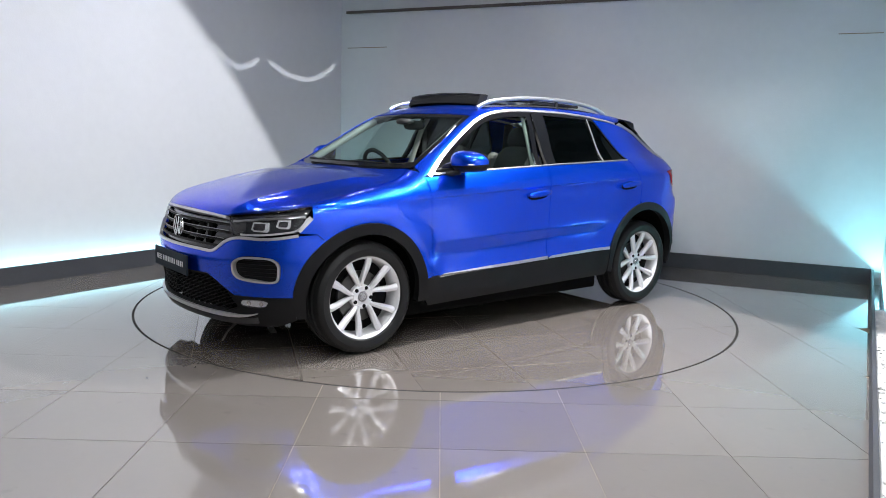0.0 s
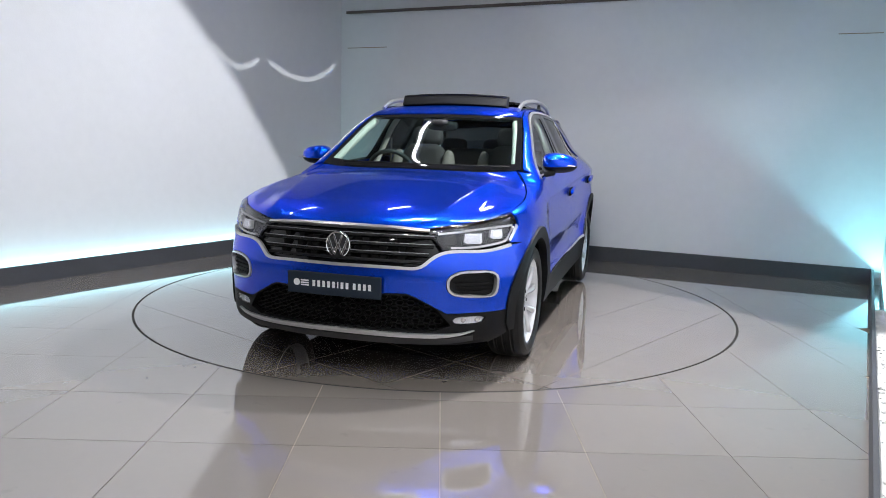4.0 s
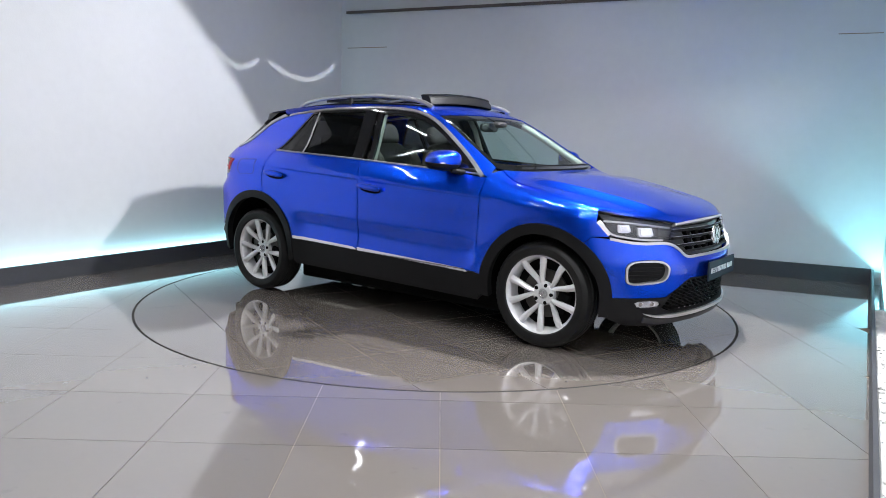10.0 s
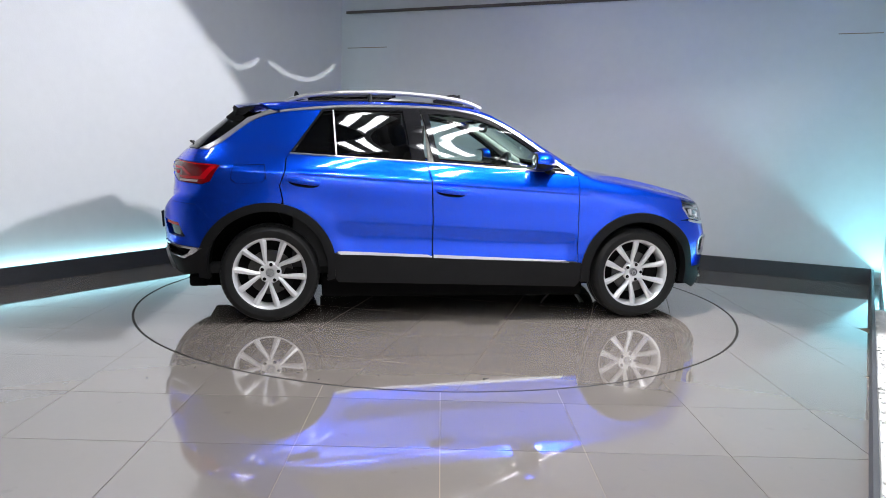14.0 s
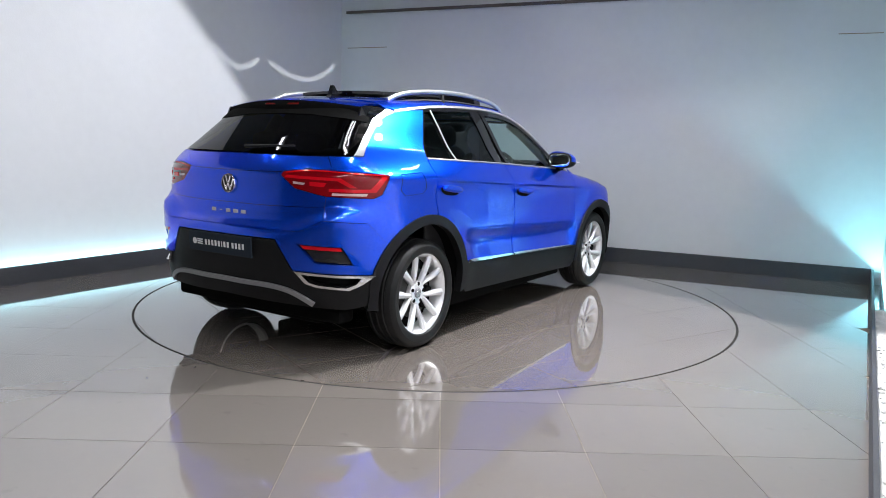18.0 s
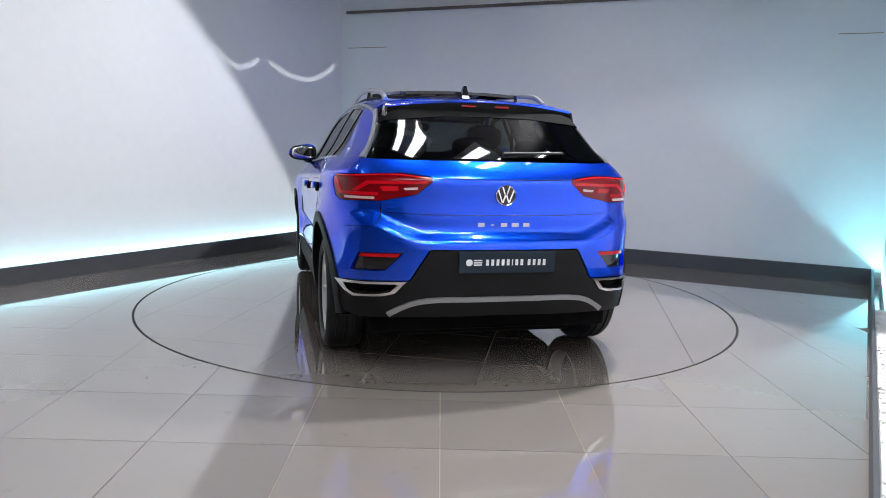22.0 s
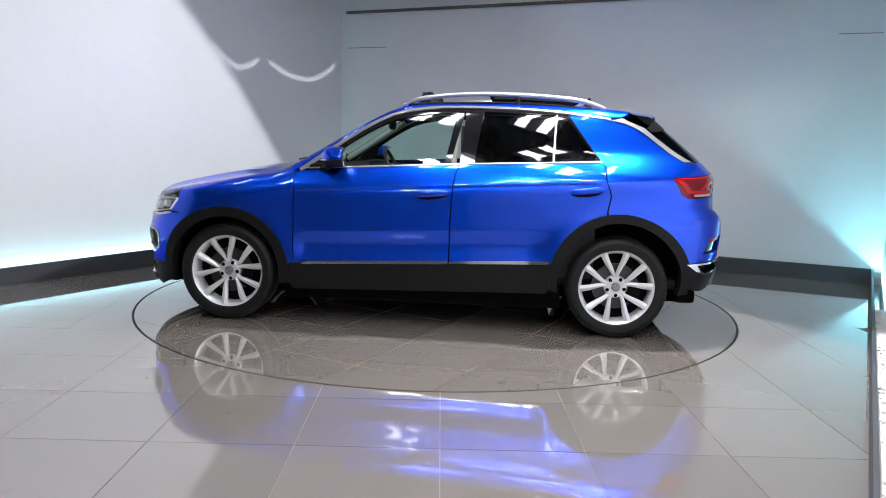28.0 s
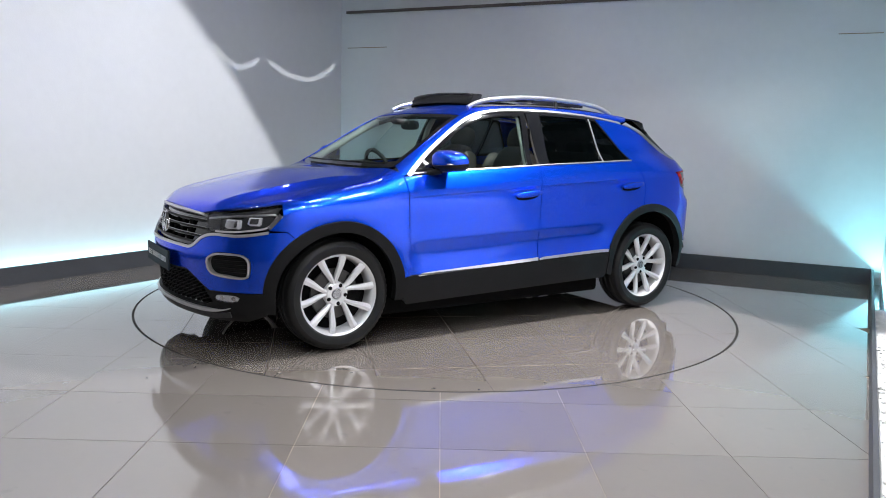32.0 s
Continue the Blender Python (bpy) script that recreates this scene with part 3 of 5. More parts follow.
def skin(outline, place, lift=0.0, depth=0.016, grid=0.035, cuts=(), gap=0.0018):
    """Vertices, normals and triangles of a panel whose outline lies in the (u, z) or (x, y) map."""
    centre = on_axis if place is above else on_seam
    loops = [inset(dense(outline), gap, centre)] + [inset(dense(c), -gap, centre) for c in cuts]
    main = loops[0]
    lo, hi = main.min(0), main.max(0)
    gx, gz = np.meshgrid(np.arange(lo[0] + grid / 2, hi[0], grid), np.arange(lo[1] + grid / 2, hi[1], grid))
    pts = np.stack((gx.ravel(), gz.ravel()), -1)
    if place is around and hi[0] - lo[0] > 0.5 and lo[1] < 0.8 and hi[1] > 1.0:          # rows of points along the shoulder crease
        us = np.arange(lo[0], hi[0], 0.03)
        rows = [np.stack((us, CREASE - 0.055 * us - d), -1) for d in (-0.006, 0.0005, 0.010, 0.018)]
        pts = pts[np.abs(CREASE - 0.055 * pts[:, 0] - pts[:, 1]) > 0.026]
        fold = [np.stack((us, FOLD - 0.0417 * us - d), -1) for d in (-0.008, 0.0005, 0.010, 0.020)]
        pts = pts[np.abs(FOLD - 0.0417 * pts[:, 0] - pts[:, 1]) > 0.026]
        pts = np.concatenate([pts] + rows + fold)
    if place is above and hi[0] > 1.9:                    # rows of points along the bonnet's crease
        xs = np.arange(lo[0], hi[0], 0.03)
        pts = pts[np.abs(pts[:, 1] - 0.62 + 0.16 * (pts[:, 0] - 1.0)) > 0.042]
        pts = np.concatenate([pts] + [np.stack((xs, 0.62 - 0.16 * (xs - 1.0) + d), -1) for d in (-0.03, -0.010, 0.0, 0.010, 0.03)])
    ok = inside(main, pts)
    for c in loops[1:]:
        ok &= ~inside(c, pts)
    every = np.concatenate(loops)
    pts = pts[ok]
    if len(pts):
        near = np.array([np.min(np.sum((every - q) ** 2, 1)) for q in pts])
        pts = pts[near > (grid * 0.28) ** 2]
    allp, edges, base = [], [], 0
    for c in loops:
        allp += list(c)
        edges += [(base + k, base + (k + 1) % len(c)) for k in range(len(c))]
        base += len(c)
    allp += list(pts)

    def keep(c):
        k = inside(main, c)
        for q in loops[1:]:
            k &= ~inside(q, c)
        return k

    uv, tri = cdt_mesh([tuple(p) for p in allp], edges, keep)
    p = place(uv)
    if place is above:
        p[:, 1] = np.where(np.abs(uv[:, 1]) < 1e-6, 0, p[:, 1])
    else:
        p[:, 1] = np.where(np.abs(uv[:, 0]) > UM - 1e-4, 0, p[:, 1])
    n = normals(p)
    p = p + n * lift
    # face the triangles outwards
    a, b, c = p[tri[:, 0]], p[tri[:, 1]], p[tri[:, 2]]
    flip = np.einsum("ij,ij->i", np.cross(b - a, c - a), n[tri[:, 0]]) < 0
    tri[flip] = tri[flip][:, ::-1]
    verts, norms, faces = list(p), list(n), [tuple(t) for t in tri]
    # side faces along the rim
    seen = {(i, j) for t in tri for i, j in ((t[0], t[1]), (t[1], t[2]), (t[2], t[0]))}
    for i, j in seen:
        if (j, i) in seen or (abs(p[i][1]) < 2e-4 and abs(p[j][1]) < 2e-4) or depth <= 0:
            continue
        side = np.cross(p[j] - p[i], n[i])
        side /= max(np.linalg.norm(side), 1e-9)
        k = len(verts)
        verts += [p[i], p[j], p[j] - n[j] * depth, p[i] - n[i] * depth]
        norms += [side] * 4
        faces.append((k + 1, k, k + 3, k + 2))
    return np.array(verts), np.array(norms), faces


def mesh_from(name, sets):
    verts, norms, faces = [], [], []
    mid = {}                                        # halves share their vertices on the centre line
    for v, n, f in sets:
        index = []
        for q, m in zip(v, n):
            key = (round(q[0], 5), round(q[2], 5)) if len(sets) > 1 and abs(q[1]) < 1e-7 and abs(m[1]) < 0.2 else None
            if key in mid:
                index.append(mid[key])
                continue
            index.append(len(verts))
            if key:
                mid[key] = len(verts)
            verts.append(tuple(q))
            norms.append(tuple(m))
        faces += [tuple(int(index[i]) for i in t) for t in f]
    faces = [t for t in faces if len(set(t)) == len(t)]
    me = bpy.data.meshes.new(name)
    me.from_pydata(verts, [], faces)
    me.polygons.foreach_set("use_smooth", [True] * len(faces))
    me.update()
    me.normals_split_custom_set_from_vertices(norms)
    return me


def flipped(s):
    v, n, f = s
    w = np.array([1, -1, 1])
    return v * w, n * w, [tuple(reversed(t)) for t in f]


def panel(name, outline, mat, parent, place=around, label="", whole=False, **more):
    """A body panel: a pair, one on each side, or one across the car."""
    s = skin(outline, place, **more)
    if whole:
        return [mesh_part(name, mesh_from(name, [s, flipped(s)]), mat, parent, label)]
    return [mesh_part(name, mesh_from(name, [q]), mat, parent, label) for q in (s, flipped(s))]


def band(line, width):
    """The outline of a strip along an open line; width may change along it."""
    p = np.array(line, float)
    d = np.gradient(p, axis=0)
    n = np.stack((-d[:, 1], d[:, 0]), -1)
    n /= np.maximum(np.linalg.norm(n, axis=1, keepdims=True), 1e-9)
    w = np.broadcast_to(np.asarray(width, float) / 2, (len(p),))[:, None]
    a, b = p + n * w, p - n * w
    for q in (a, b):
        q[:, 0] = np.clip(q[:, 0], -UM, UM)
    return list(a) + list(b[::-1])


def arc(cx, cz, r, a0, a1, n=28):
    return [(cx + r * math.cos(radians(a0 + (a1 - a0) * k / n)), cz + r * math.sin(radians(a0 + (a1 - a0) * k / n))) for k in range(n + 1)]


def rounded(outline, times=2, share=0.22):
    """An outline with its corners cut off again and again."""
    p = np.array(outline, float)
    for _ in range(times):
        q = np.roll(p, -1, 0)
        p = np.stack((p * (1 - share) + q * share, p * share + q * (1 - share)), 1).reshape(-1, 2)
    return [tuple(q) for q in p]


# ---- the car ----
car = tagged(new("car"), "blue metallic compact crossover car with open sunroof on the turntable", "car")
WHEEL_R, HUB_Z = 0.329, 0.329

# seams, in (u, z) on the flank and (x, y) from above
FA, RA = (1.295, 0.340), (-1.295, 0.368)          # arch centres
FA_OUT, FA_IN, RA_OUT, RA_IN = 0.428, 0.362, 0.440, 0.382
hood_edge = [(2.004, 0.0), (1.998, 0.2), (1.962, 0.42), (1.88, 0.58), (1.76, 0.715), (1.615, 0.803)]
hood_side = [(1.615, 0.803), (1.47, 0.822), (1.31, 0.818), (1.15, 0.785), (1.0, 0.737), (0.875, 0.668)]
cowl = [(0.875, 0.668), (0.93, 0.50), (0.975, 0.25), (0.985, 0.0)]
hood_side_c = curve(hood_side)
hood_edge_c = curve(hood_edge)
hood_outline = list(hood_edge_c[:-1]) + list(hood_side_c[:-1]) + list(curve(cowl))
panel("bonnet", hood_outline, M_BLUE, car, above, "blue metallic bonnet", whole=True, grid=0.04)

fender_top = unwrap(above(hood_side_c))
chrome_line = curve([(0.806, 1.022), (0.63, 1.155), (0.452, 1.278), (0.211, 1.408), (-0.032, 1.457), (-0.355, 1.468), (-0.919, 1.447), (-1.25, 1.408)])
head_top = unwrap(above(hood_edge_c[::-1]))                # from the lamp's tip to the centre
head = [tuple(q) for q in head_top if q[0] < 2.135] + [(2.13, 0.778), (2.062, 0.690), (1.89, 0.696), (1.698, 0.722)]
chrome_low = curve([(1.694, 0.710), (1.89, 0.684), (2.07, 0.672), (2.12, 0.645), (2.175, 0.605), (2.25, 0.598), (UM, 0.602)])
SEAM = (1.600, 0.716)
front_fender = [tuple(q) for q in fender_top] + [(0.842, 1.02), (0.838, 0.884), (0.834, 0.405), (0.872, 0.405)] \
    + arc(*FA, FA_OUT, 171, 52) + [SEAM, (1.692, 0.720), (1.622, 0.80)]
panel("front_wing", front_fender, M_BLUE, car, label="blue metallic front wing")

# front bumper and what is let into it
fog = rounded([(1.782, 0.586), (1.975, 0.594), (2.050, 0.556), (2.048, 0.488), (2.005, 0.452), (1.825, 0.442), (1.782, 0.462)])
low_edge = [(UM, 0.462), (2.24, 0.466), (2.19, 0.446), (2.04, 0.364), (1.715, 0.368)]
bumper = [tuple(q) for q in chrome_low] + low_edge + arc(*FA, FA_OUT, 5, 52) + [SEAM]
panel("front_bumper", bumper, M_BLUE, car, label="blue metallic front bumper", whole=True, cuts=[fog], depth=0.03)
lower_grille = [(UM, 0.452), (2.24, 0.456), (2.205, 0.444), (2.09, 0.385), (2.02, 0.300), (2.10, 0.270), (UM, 0.276)]
foglamp = rounded([(1.840, 0.347), (1.990, 0.347), (2.012, 0.322), (1.990, 0.306), (1.865, 0.306)], 1)
front_low = low_edge + [(1.72, 0.34), (1.70, 0.24), (1.80, 0.20), (2.0, 0.185), (UM, 0.195)]
panel("lower_bumper", front_low, M_BLACK, car, label="textured black lower bumper", whole=True, cuts=[lower_grille, foglamp], depth=0.03)
skid_line = curve([(1.90, 0.274), (1.96, 0.258), (2.05, 0.250), (2.16, 0.248), (2.4, 0.254), (UM, 0.257)])
panel("skid_trim", band(skid_line, np.interp(np.linspace(0, 1, len(skid_line)), [0, 0.25, 1], [0.006, 0.023, 0.025])), M_BRIGHT, car, label="bright silver trim strip", whole=True, lift=0.014, depth=0.03, grid=0.02)
panel("lip", band(curve([(1.90, 0.235), (2.02, 0.220), (2.16, 0.214), (2.4, 0.218), (UM, 0.220)]), 0.034), M_LIP, car, label="dark grey front lip", whole=True, lift=0.008, depth=0.03, grid=0.02)

# radiator grille
grille_top = [tuple(q) for q in head_top if q[0] > 2.14]
grille = grille_top + [(UM, 0.612), (2.25, 0.608), (2.18, 0.616), (2.125, 0.655), (2.075, 0.684), (2.135, 0.780)]
grille_part = panel("grille", grille, M_GLOSS, car, label="black radiator grille with thin bright slats", whole=True, lift=-0.035, depth=0.01)[0]
chrome_up = curve([(2.12, 0.786), (2.3, 0.797), (2.45, 0.800), (UM, 0.801)])
panel("grille_trim", band(chrome_up, 0.016), M_BRIGHT, car, label="chrome strip over the grille", whole=True, lift=0.004, depth=0.03, grid=0.02)
panel("chrome_strip", band(chrome_low, 0.019), M_BRIGHT, car, label="chrome strip under grille and headlamps", whole=True, lift=0.006, depth=0.02, grid=0.02)
for z, u0, bright in ((0.755, 2.10, True), (0.712, 2.10, True), (0.668, 2.13, True), (0.632, 2.16, False)):
    line = curve([(u0, z), (2.3, z + 0.004), (UM, z + 0.006)])
    panel("slat", band(line, 0.017), M_BLACK, grille_part, whole=True, lift=-0.010, depth=0.022, grid=0.02)
    if bright:
        panel("slat_trim", band(line + (0, 0.006), 0.0032), M_GREYMETAL, grille_part, whole=True, lift=-0.0075, depth=0.006, grid=0.02, gap=0)
for z0, z1 in ((0.742, 0.722), (0.700, 0.678), (0.656, 0.640)):
    for k in range(4):
        u = 2.24 + 0.10 * k
        panel("grille_notch", [(u, z0 + 0.006), (u + 0.05, z0 + 0.006), (u + 0.036, z1), (u + 0.014, z1)], M_DARK, grille_part, lift=-0.020, depth=0.014, grid=0.03, gap=0)

# lower grille: honeycomb
lg = panel("lower_grille", lower_grille, M_DARK, car, label="black honeycomb lower grille", whole=True, lift=-0.045, depth=0.0)[0]
comb = bmesh.new()
for row in range(6):
    for k in range(13):
        u = 2.05 + k * 0.056 + (0.028 if row % 2 else 0)
        z = 0.288 + row * 0.031
        if u > UM - 0.02 or not inside(np.array(lower_grille), np.array([(u, z)]))[0]:
            continue
        cell = [(u + 0.028 * math.cos(radians(a)), z + 0.0165 * math.sin(radians(a))) for a in range(0, 360, 60)]
        p = around(np.clip(np.array(cell), -UM, UM))
        n = normals(p)
        for q, (s, nn) in ((1, (p, n)), (-1, (p * (1, -1, 1), n * (1, -1, 1)))):
            c = s.mean(0)
            o = [comb.verts.new(v - m * 0.016) for v, m in zip(s, nn)]
            i = [comb.verts.new(c + (v - c) * 0.78 - m * 0.016) for v, m in zip(s, nn)]
            b = [comb.verts.new(c + (v - c) * 0.78 - m * 0.040) for v, m in zip(s, nn)]
            for e in range(6):
                f = (e + 1) % 6
                comb.faces.new((o[e], o[f], i[f], i[e]))
                comb.faces.new((i[e], i[f], b[f], b[e]))
tagged(part("honeycomb", comb, M_BLACK, lg), kind="stuff")


def loop_band(outline, inner):
    """Inner outline of a frame: the outline drawn towards its middle."""
    p = np.array(outline, float)
    c = p.mean(0)
    d = p - c
    return c + d * (1 - inner / np.linalg.norm(d, axis=1, keepdims=True))


# fog openings
panel("fog_frame", fog, M_BRIGHT, car, label="bright frame of an air opening", lift=0.006, depth=0.03, cuts=[loop_band(fog, 0.016)], grid=0.02)
panel("fog_grille", fog, M_BLACK, car, label="black mesh air opening", lift=-0.022, depth=0.0, grid=0.03)
for k in range(5):
    z = 0.472 + 0.022 * k
    panel("fog_slat", [(1.81, z), (1.985 + 0.012 * min(k, 3), z), (1.985 + 0.012 * min(k, 3), z + 0.007), (1.81, z + 0.007)], M_BLACK, car, lift=-0.012, depth=0.01, grid=0.03, gap=0)
panel("fog_lamp", foglamp, M_LAMPCORE, car, label="small clear fog lamp", lift=-0.010, depth=0.0, grid=0.02)
panel("fog_lens", foglamp, M_LENS, car, lift=-0.001, depth=0.012, grid=0.02)
for u in (1.885, 1.955):
    panel("fog_bulb", arc(u, 0.327, 0.013, 0, 330, 11), M_CHROME, car, lift=-0.005, depth=0.01, grid=0.02, gap=0)

# headlamps
heads = panel("headlamp", head, M_LAMPDARK, car, label="dark headlamp with two square projectors", lift=-0.032, depth=0.0, grid=0.03)
lenses = panel("lens", head, M_LENS, car, lift=0.0, depth=0.036, grid=0.03)
for i, side in enumerate((1, -1)):
    lenses[i].parent = heads[i]
    lenses[i].visible_shadow = False
for sets, u0, u1, z0, z1 in (("projector", 1.735, 1.815, 0.744, 0.796), ("projector", 1.855, 1.955, 0.722, 0.778)):
    quad = [(u0, z1), (u1 - 0.012, z1), (u1, z0 + 0.012), (u1 - 0.02, z0), (u0 + 0.012, z0), (u0, z0 + 0.012)]
    a = panel("projector", quad, M_LAMPCORE, car, label="silver square projector lens", lift=-0.012, depth=0.02, grid=0.02)
    b = panel("projector_glass", loop_band(quad, 0.014), M_CHROME, car, lift=-0.006, depth=0.01, grid=0.02)
    for i in range(2):
        a[i].parent, b[i].parent = heads[i], heads[i]
drl = panel("daylight_strip", band(curve([(1.650, 0.806), (1.704, 0.738), (1.76, 0.724), (1.89, 0.708), (2.02, 0.704)]), 0.010), M_CLEARLAMP, car, label="clear daytime light strip", lift=-0.014, depth=0.012, grid=0.02, gap=0)
for i in range(2):
    drl[i].parent = heads[i]
rim = panel("headlamp_trim", band(curve([(1.630, 0.808), (1.692, 0.730)]), 0.026), M_CHROME, car, label="bright lamp edge", lift=-0.005, depth=0.015, grid=0.02, gap=0) \
    + panel("headlamp_trim", band(curve([(1.66, 0.812), (1.78, 0.806), (1.96, 0.787), (2.08, 0.772)]), 0.010), M_SATIN, car, label="bright lamp edge", lift=-0.012, depth=0.015, grid=0.02, gap=0)
for i in range(4):
    rim[i].parent = heads[i % 2]
bez = panel("headlamp_bezel", [(1.99, 0.79), (2.115, 0.775), (2.06, 0.700), (1.985, 0.703)], M_GLOSS, car, lift=-0.018, depth=0.01)
for i in range(2):
    bez[i].parent = heads[i]

# doors
STRIP = lambda u: 0.4445 - 0.0382 * u
BELT = lambda u: 1.073 - 0.0545 * u if u > -0.3 else 1.0895 - 0.0425 * (u + 0.3)
front_door = [(0.834, STRIP(0.834) + 0.002), (0.834, 0.884), (0.838, 1.018), (0.806, 1.018)] + [(u, BELT(u)) for u in (0.6, 0.4, 0.2, 0.0, -0.15, -0.243)] + [(-0.232, 1.04), (-0.212, 0.96), (-0.202, 0.70), (-0.200, STRIP(-0.2) + 0.002)] + [(0.77, STRIP(0.77) + 0.002)]
fd = panel("front_door", front_door, M_BLUE, car, label="blue metallic front door", cuts=[])
rear_door = [(-0.206, STRIP(-0.2) + 0.002), (-0.206, 0.70), (-0.217, 0.96), (-0.237, 1.04), (-0.249, BELT(-0.249))] + [(u, BELT(u)) for u in (-0.4, -0.6, -0.8, -1.0)] + [(-1.165, 1.127), (-1.186, 1.10), (-1.192, 1.016), (-1.226, 0.92), (-1.205, 0.824)] \
    + arc(*RA, RA_OUT, 78, 14, 16) + [(-0.855, STRIP(-0.855) + 0.002)]
rd = panel("rear_door", rear_door, M_BLUE, car, label="blue metallic rear door")
d_outer = [(-1.262, 1.400), (-1.515, 1.335), (-1.735, 1.140)]
d_inner = [(-1.795, 1.143), (-1.682, 1.258), (-1.562, 1.358), (-1.36, 1.420)]
lamp_rear = [(-1.60, 1.046), (-1.655, 0.938), (-1.705, 0.917), (-1.95, 0.926), (-2.12, 0.963), (-2.203, 1.032), (-2.19, 1.056), (-2.04, 1.073), (-1.80, 1.061)]
quarter = [(-1.192, 1.10), (-1.168, 1.132), (-0.955, 1.430), (-1.10, 1.420)] + list(curve(d_outer)) + [(-1.815, 1.140), (-1.93, 1.140), (-1.915, 1.085), (-1.935, 1.06), (-1.943, 0.925), (-1.957, 0.80), (-1.74, 0.785), (-1.626, 0.665)] + arc(*RA, RA_OUT, 138, 80, 18) + [(-1.210, 0.824), (-1.231, 0.92), (-1.197, 1.016)]
panel("rear_quarter", quarter, M_BLUE, car, label="blue metallic rear quarter with broad pillar", gap=0.0010, cuts=[lamp_rear])
tailgate = [(-UM, 1.138), (-1.934, 1.138), (-1.917, 1.085), (-1.937, 1.06), (-1.945, 0.925), (-1.959, 0.80), (-2.035, 0.753), (-2.085, 0.736), (-UM, 0.740)]
tg = panel("tailgate", tailgate, M_BLUE, car, label="blue metallic tailgate", whole=True, gap=0.0010, grid=0.022, cuts=[lamp_rear])[0]
reflector = [(-2.088, 0.668), (-1.868, 0.658), (-1.812, 0.560), (-2.0, 0.570)]
rear_bumper = [(-1.957, 0.799), (-2.035, 0.751), (-2.085, 0.734), (-UM, 0.738), (-UM, 0.690), (-2.21, 0.688), (-2.112, 0.522), (-1.90, 0.512), (-1.70, 0.500)] + arc(*RA, RA_OUT, 162, 138, 8) + [(-1.626, 0.664), (-1.74, 0.784)]
panel("rear_bumper", rear_bumper, M_BLUE, car, label="blue metallic rear bumper", whole=True, gap=0.0006, grid=0.022, cuts=[reflector], depth=0.03)
panel("reflector_recess", reflector, M_GLOSS, car, label="black recess in the bumper", lift=-0.02, depth=0.0)
panel("reflector", [(-2.078, 0.665), (-1.874, 0.656), (-1.864, 0.634), (-2.058, 0.641)], M_RED, car, label="red bumper reflector", lift=-0.008, depth=0.01)
exhaust = [(-1.695, 0.499), (-2.105, 0.520), (-2.045, 0.452), (-1.985, 0.434), (-1.83, 0.420), (-1.765, 0.450)]
hole = [(-1.775, 0.486), (-2.062, 0.502), (-2.022, 0.462), (-1.975, 0.450), (-1.845, 0.438), (-1.80, 0.456)]
rear_low = [(-UM, 0.684), (-2.214, 0.682), (-2.116, 0.518), (-1.90, 0.508), (-1.70, 0.496)] + [(-1.725, 0.40), (-1.735, 0.325), (-1.85, 0.305), (-2.1, 0.318), (-UM, 0.330)]
panel("lower_rear_bumper", rear_low, M_BLACK, car, label="textured black lower rear bumper", whole=True, cuts=[hole], depth=0.04)
panel("exhaust_trim", exhaust, M_CHROME, car, label="chrome false exhaust frame", lift=0.010, depth=0.02, cuts=[hole], grid=0.02)
panel("exhaust_recess", hole, M_DARK, car, lift=-0.04, depth=0.0)
panel("rear_skid_trim", band(curve([(-2.00, 0.335), (-2.06, 0.372), (-2.13, 0.404), (-2.21, 0.420), (-2.4, 0.426), (-UM, 0.428)]), 0.027), M_GREYMETAL, car, label="silver grey skid trim", whole=True, lift=0.016, depth=0.03, grid=0.02)

# tail lamps: a red block with darker and clear fields
tails = panel("tail_lamp", lamp_rear, M_RED2, car, label="red tail lamp in a smoked lens", lift=-0.004, depth=0.03, grid=0.025)
fields = [(band(curve([(-1.628, 1.044), (-1.80, 1.052), (-2.04, 1.062), (-2.17, 1.048)]), 0.006), M_RED, 0.001),
          ([(-1.622, 1.034), (-1.655, 1.036), (-1.722, 0.968), (-1.93, 0.968), (-1.93, 0.952), (-1.692, 0.950)], M_RED, 0.001),
          ([(-1.79, 0.974), (-1.872, 1.026), (-2.165, 1.034), (-2.178, 1.020), (-1.888, 1.010), (-1.825, 0.974)], M_RED, 0.001),
          ([(-1.94, 0.999), (-2.03, 1.003), (-2.03, 0.980), (-1.955, 0.976)], M_RED, 0.001),
          ([(-1.738, 0.944), (-1.915, 0.945), (-1.915, 0.933), (-1.744, 0.931)], M_REVERSE, 0.001),
          ([(-2.055, 0.995), (-2.125, 1.001), (-2.125, 0.989), (-2.065, 0.984)], M_REVERSE, 0.001)]
for outline, mat, lift in fields:
    q = panel("lamp_field", outline, mat, car, lift=lift, depth=0.006, grid=0.025, gap=0)
    for i in range(2):
        q[i].parent = tails[i]

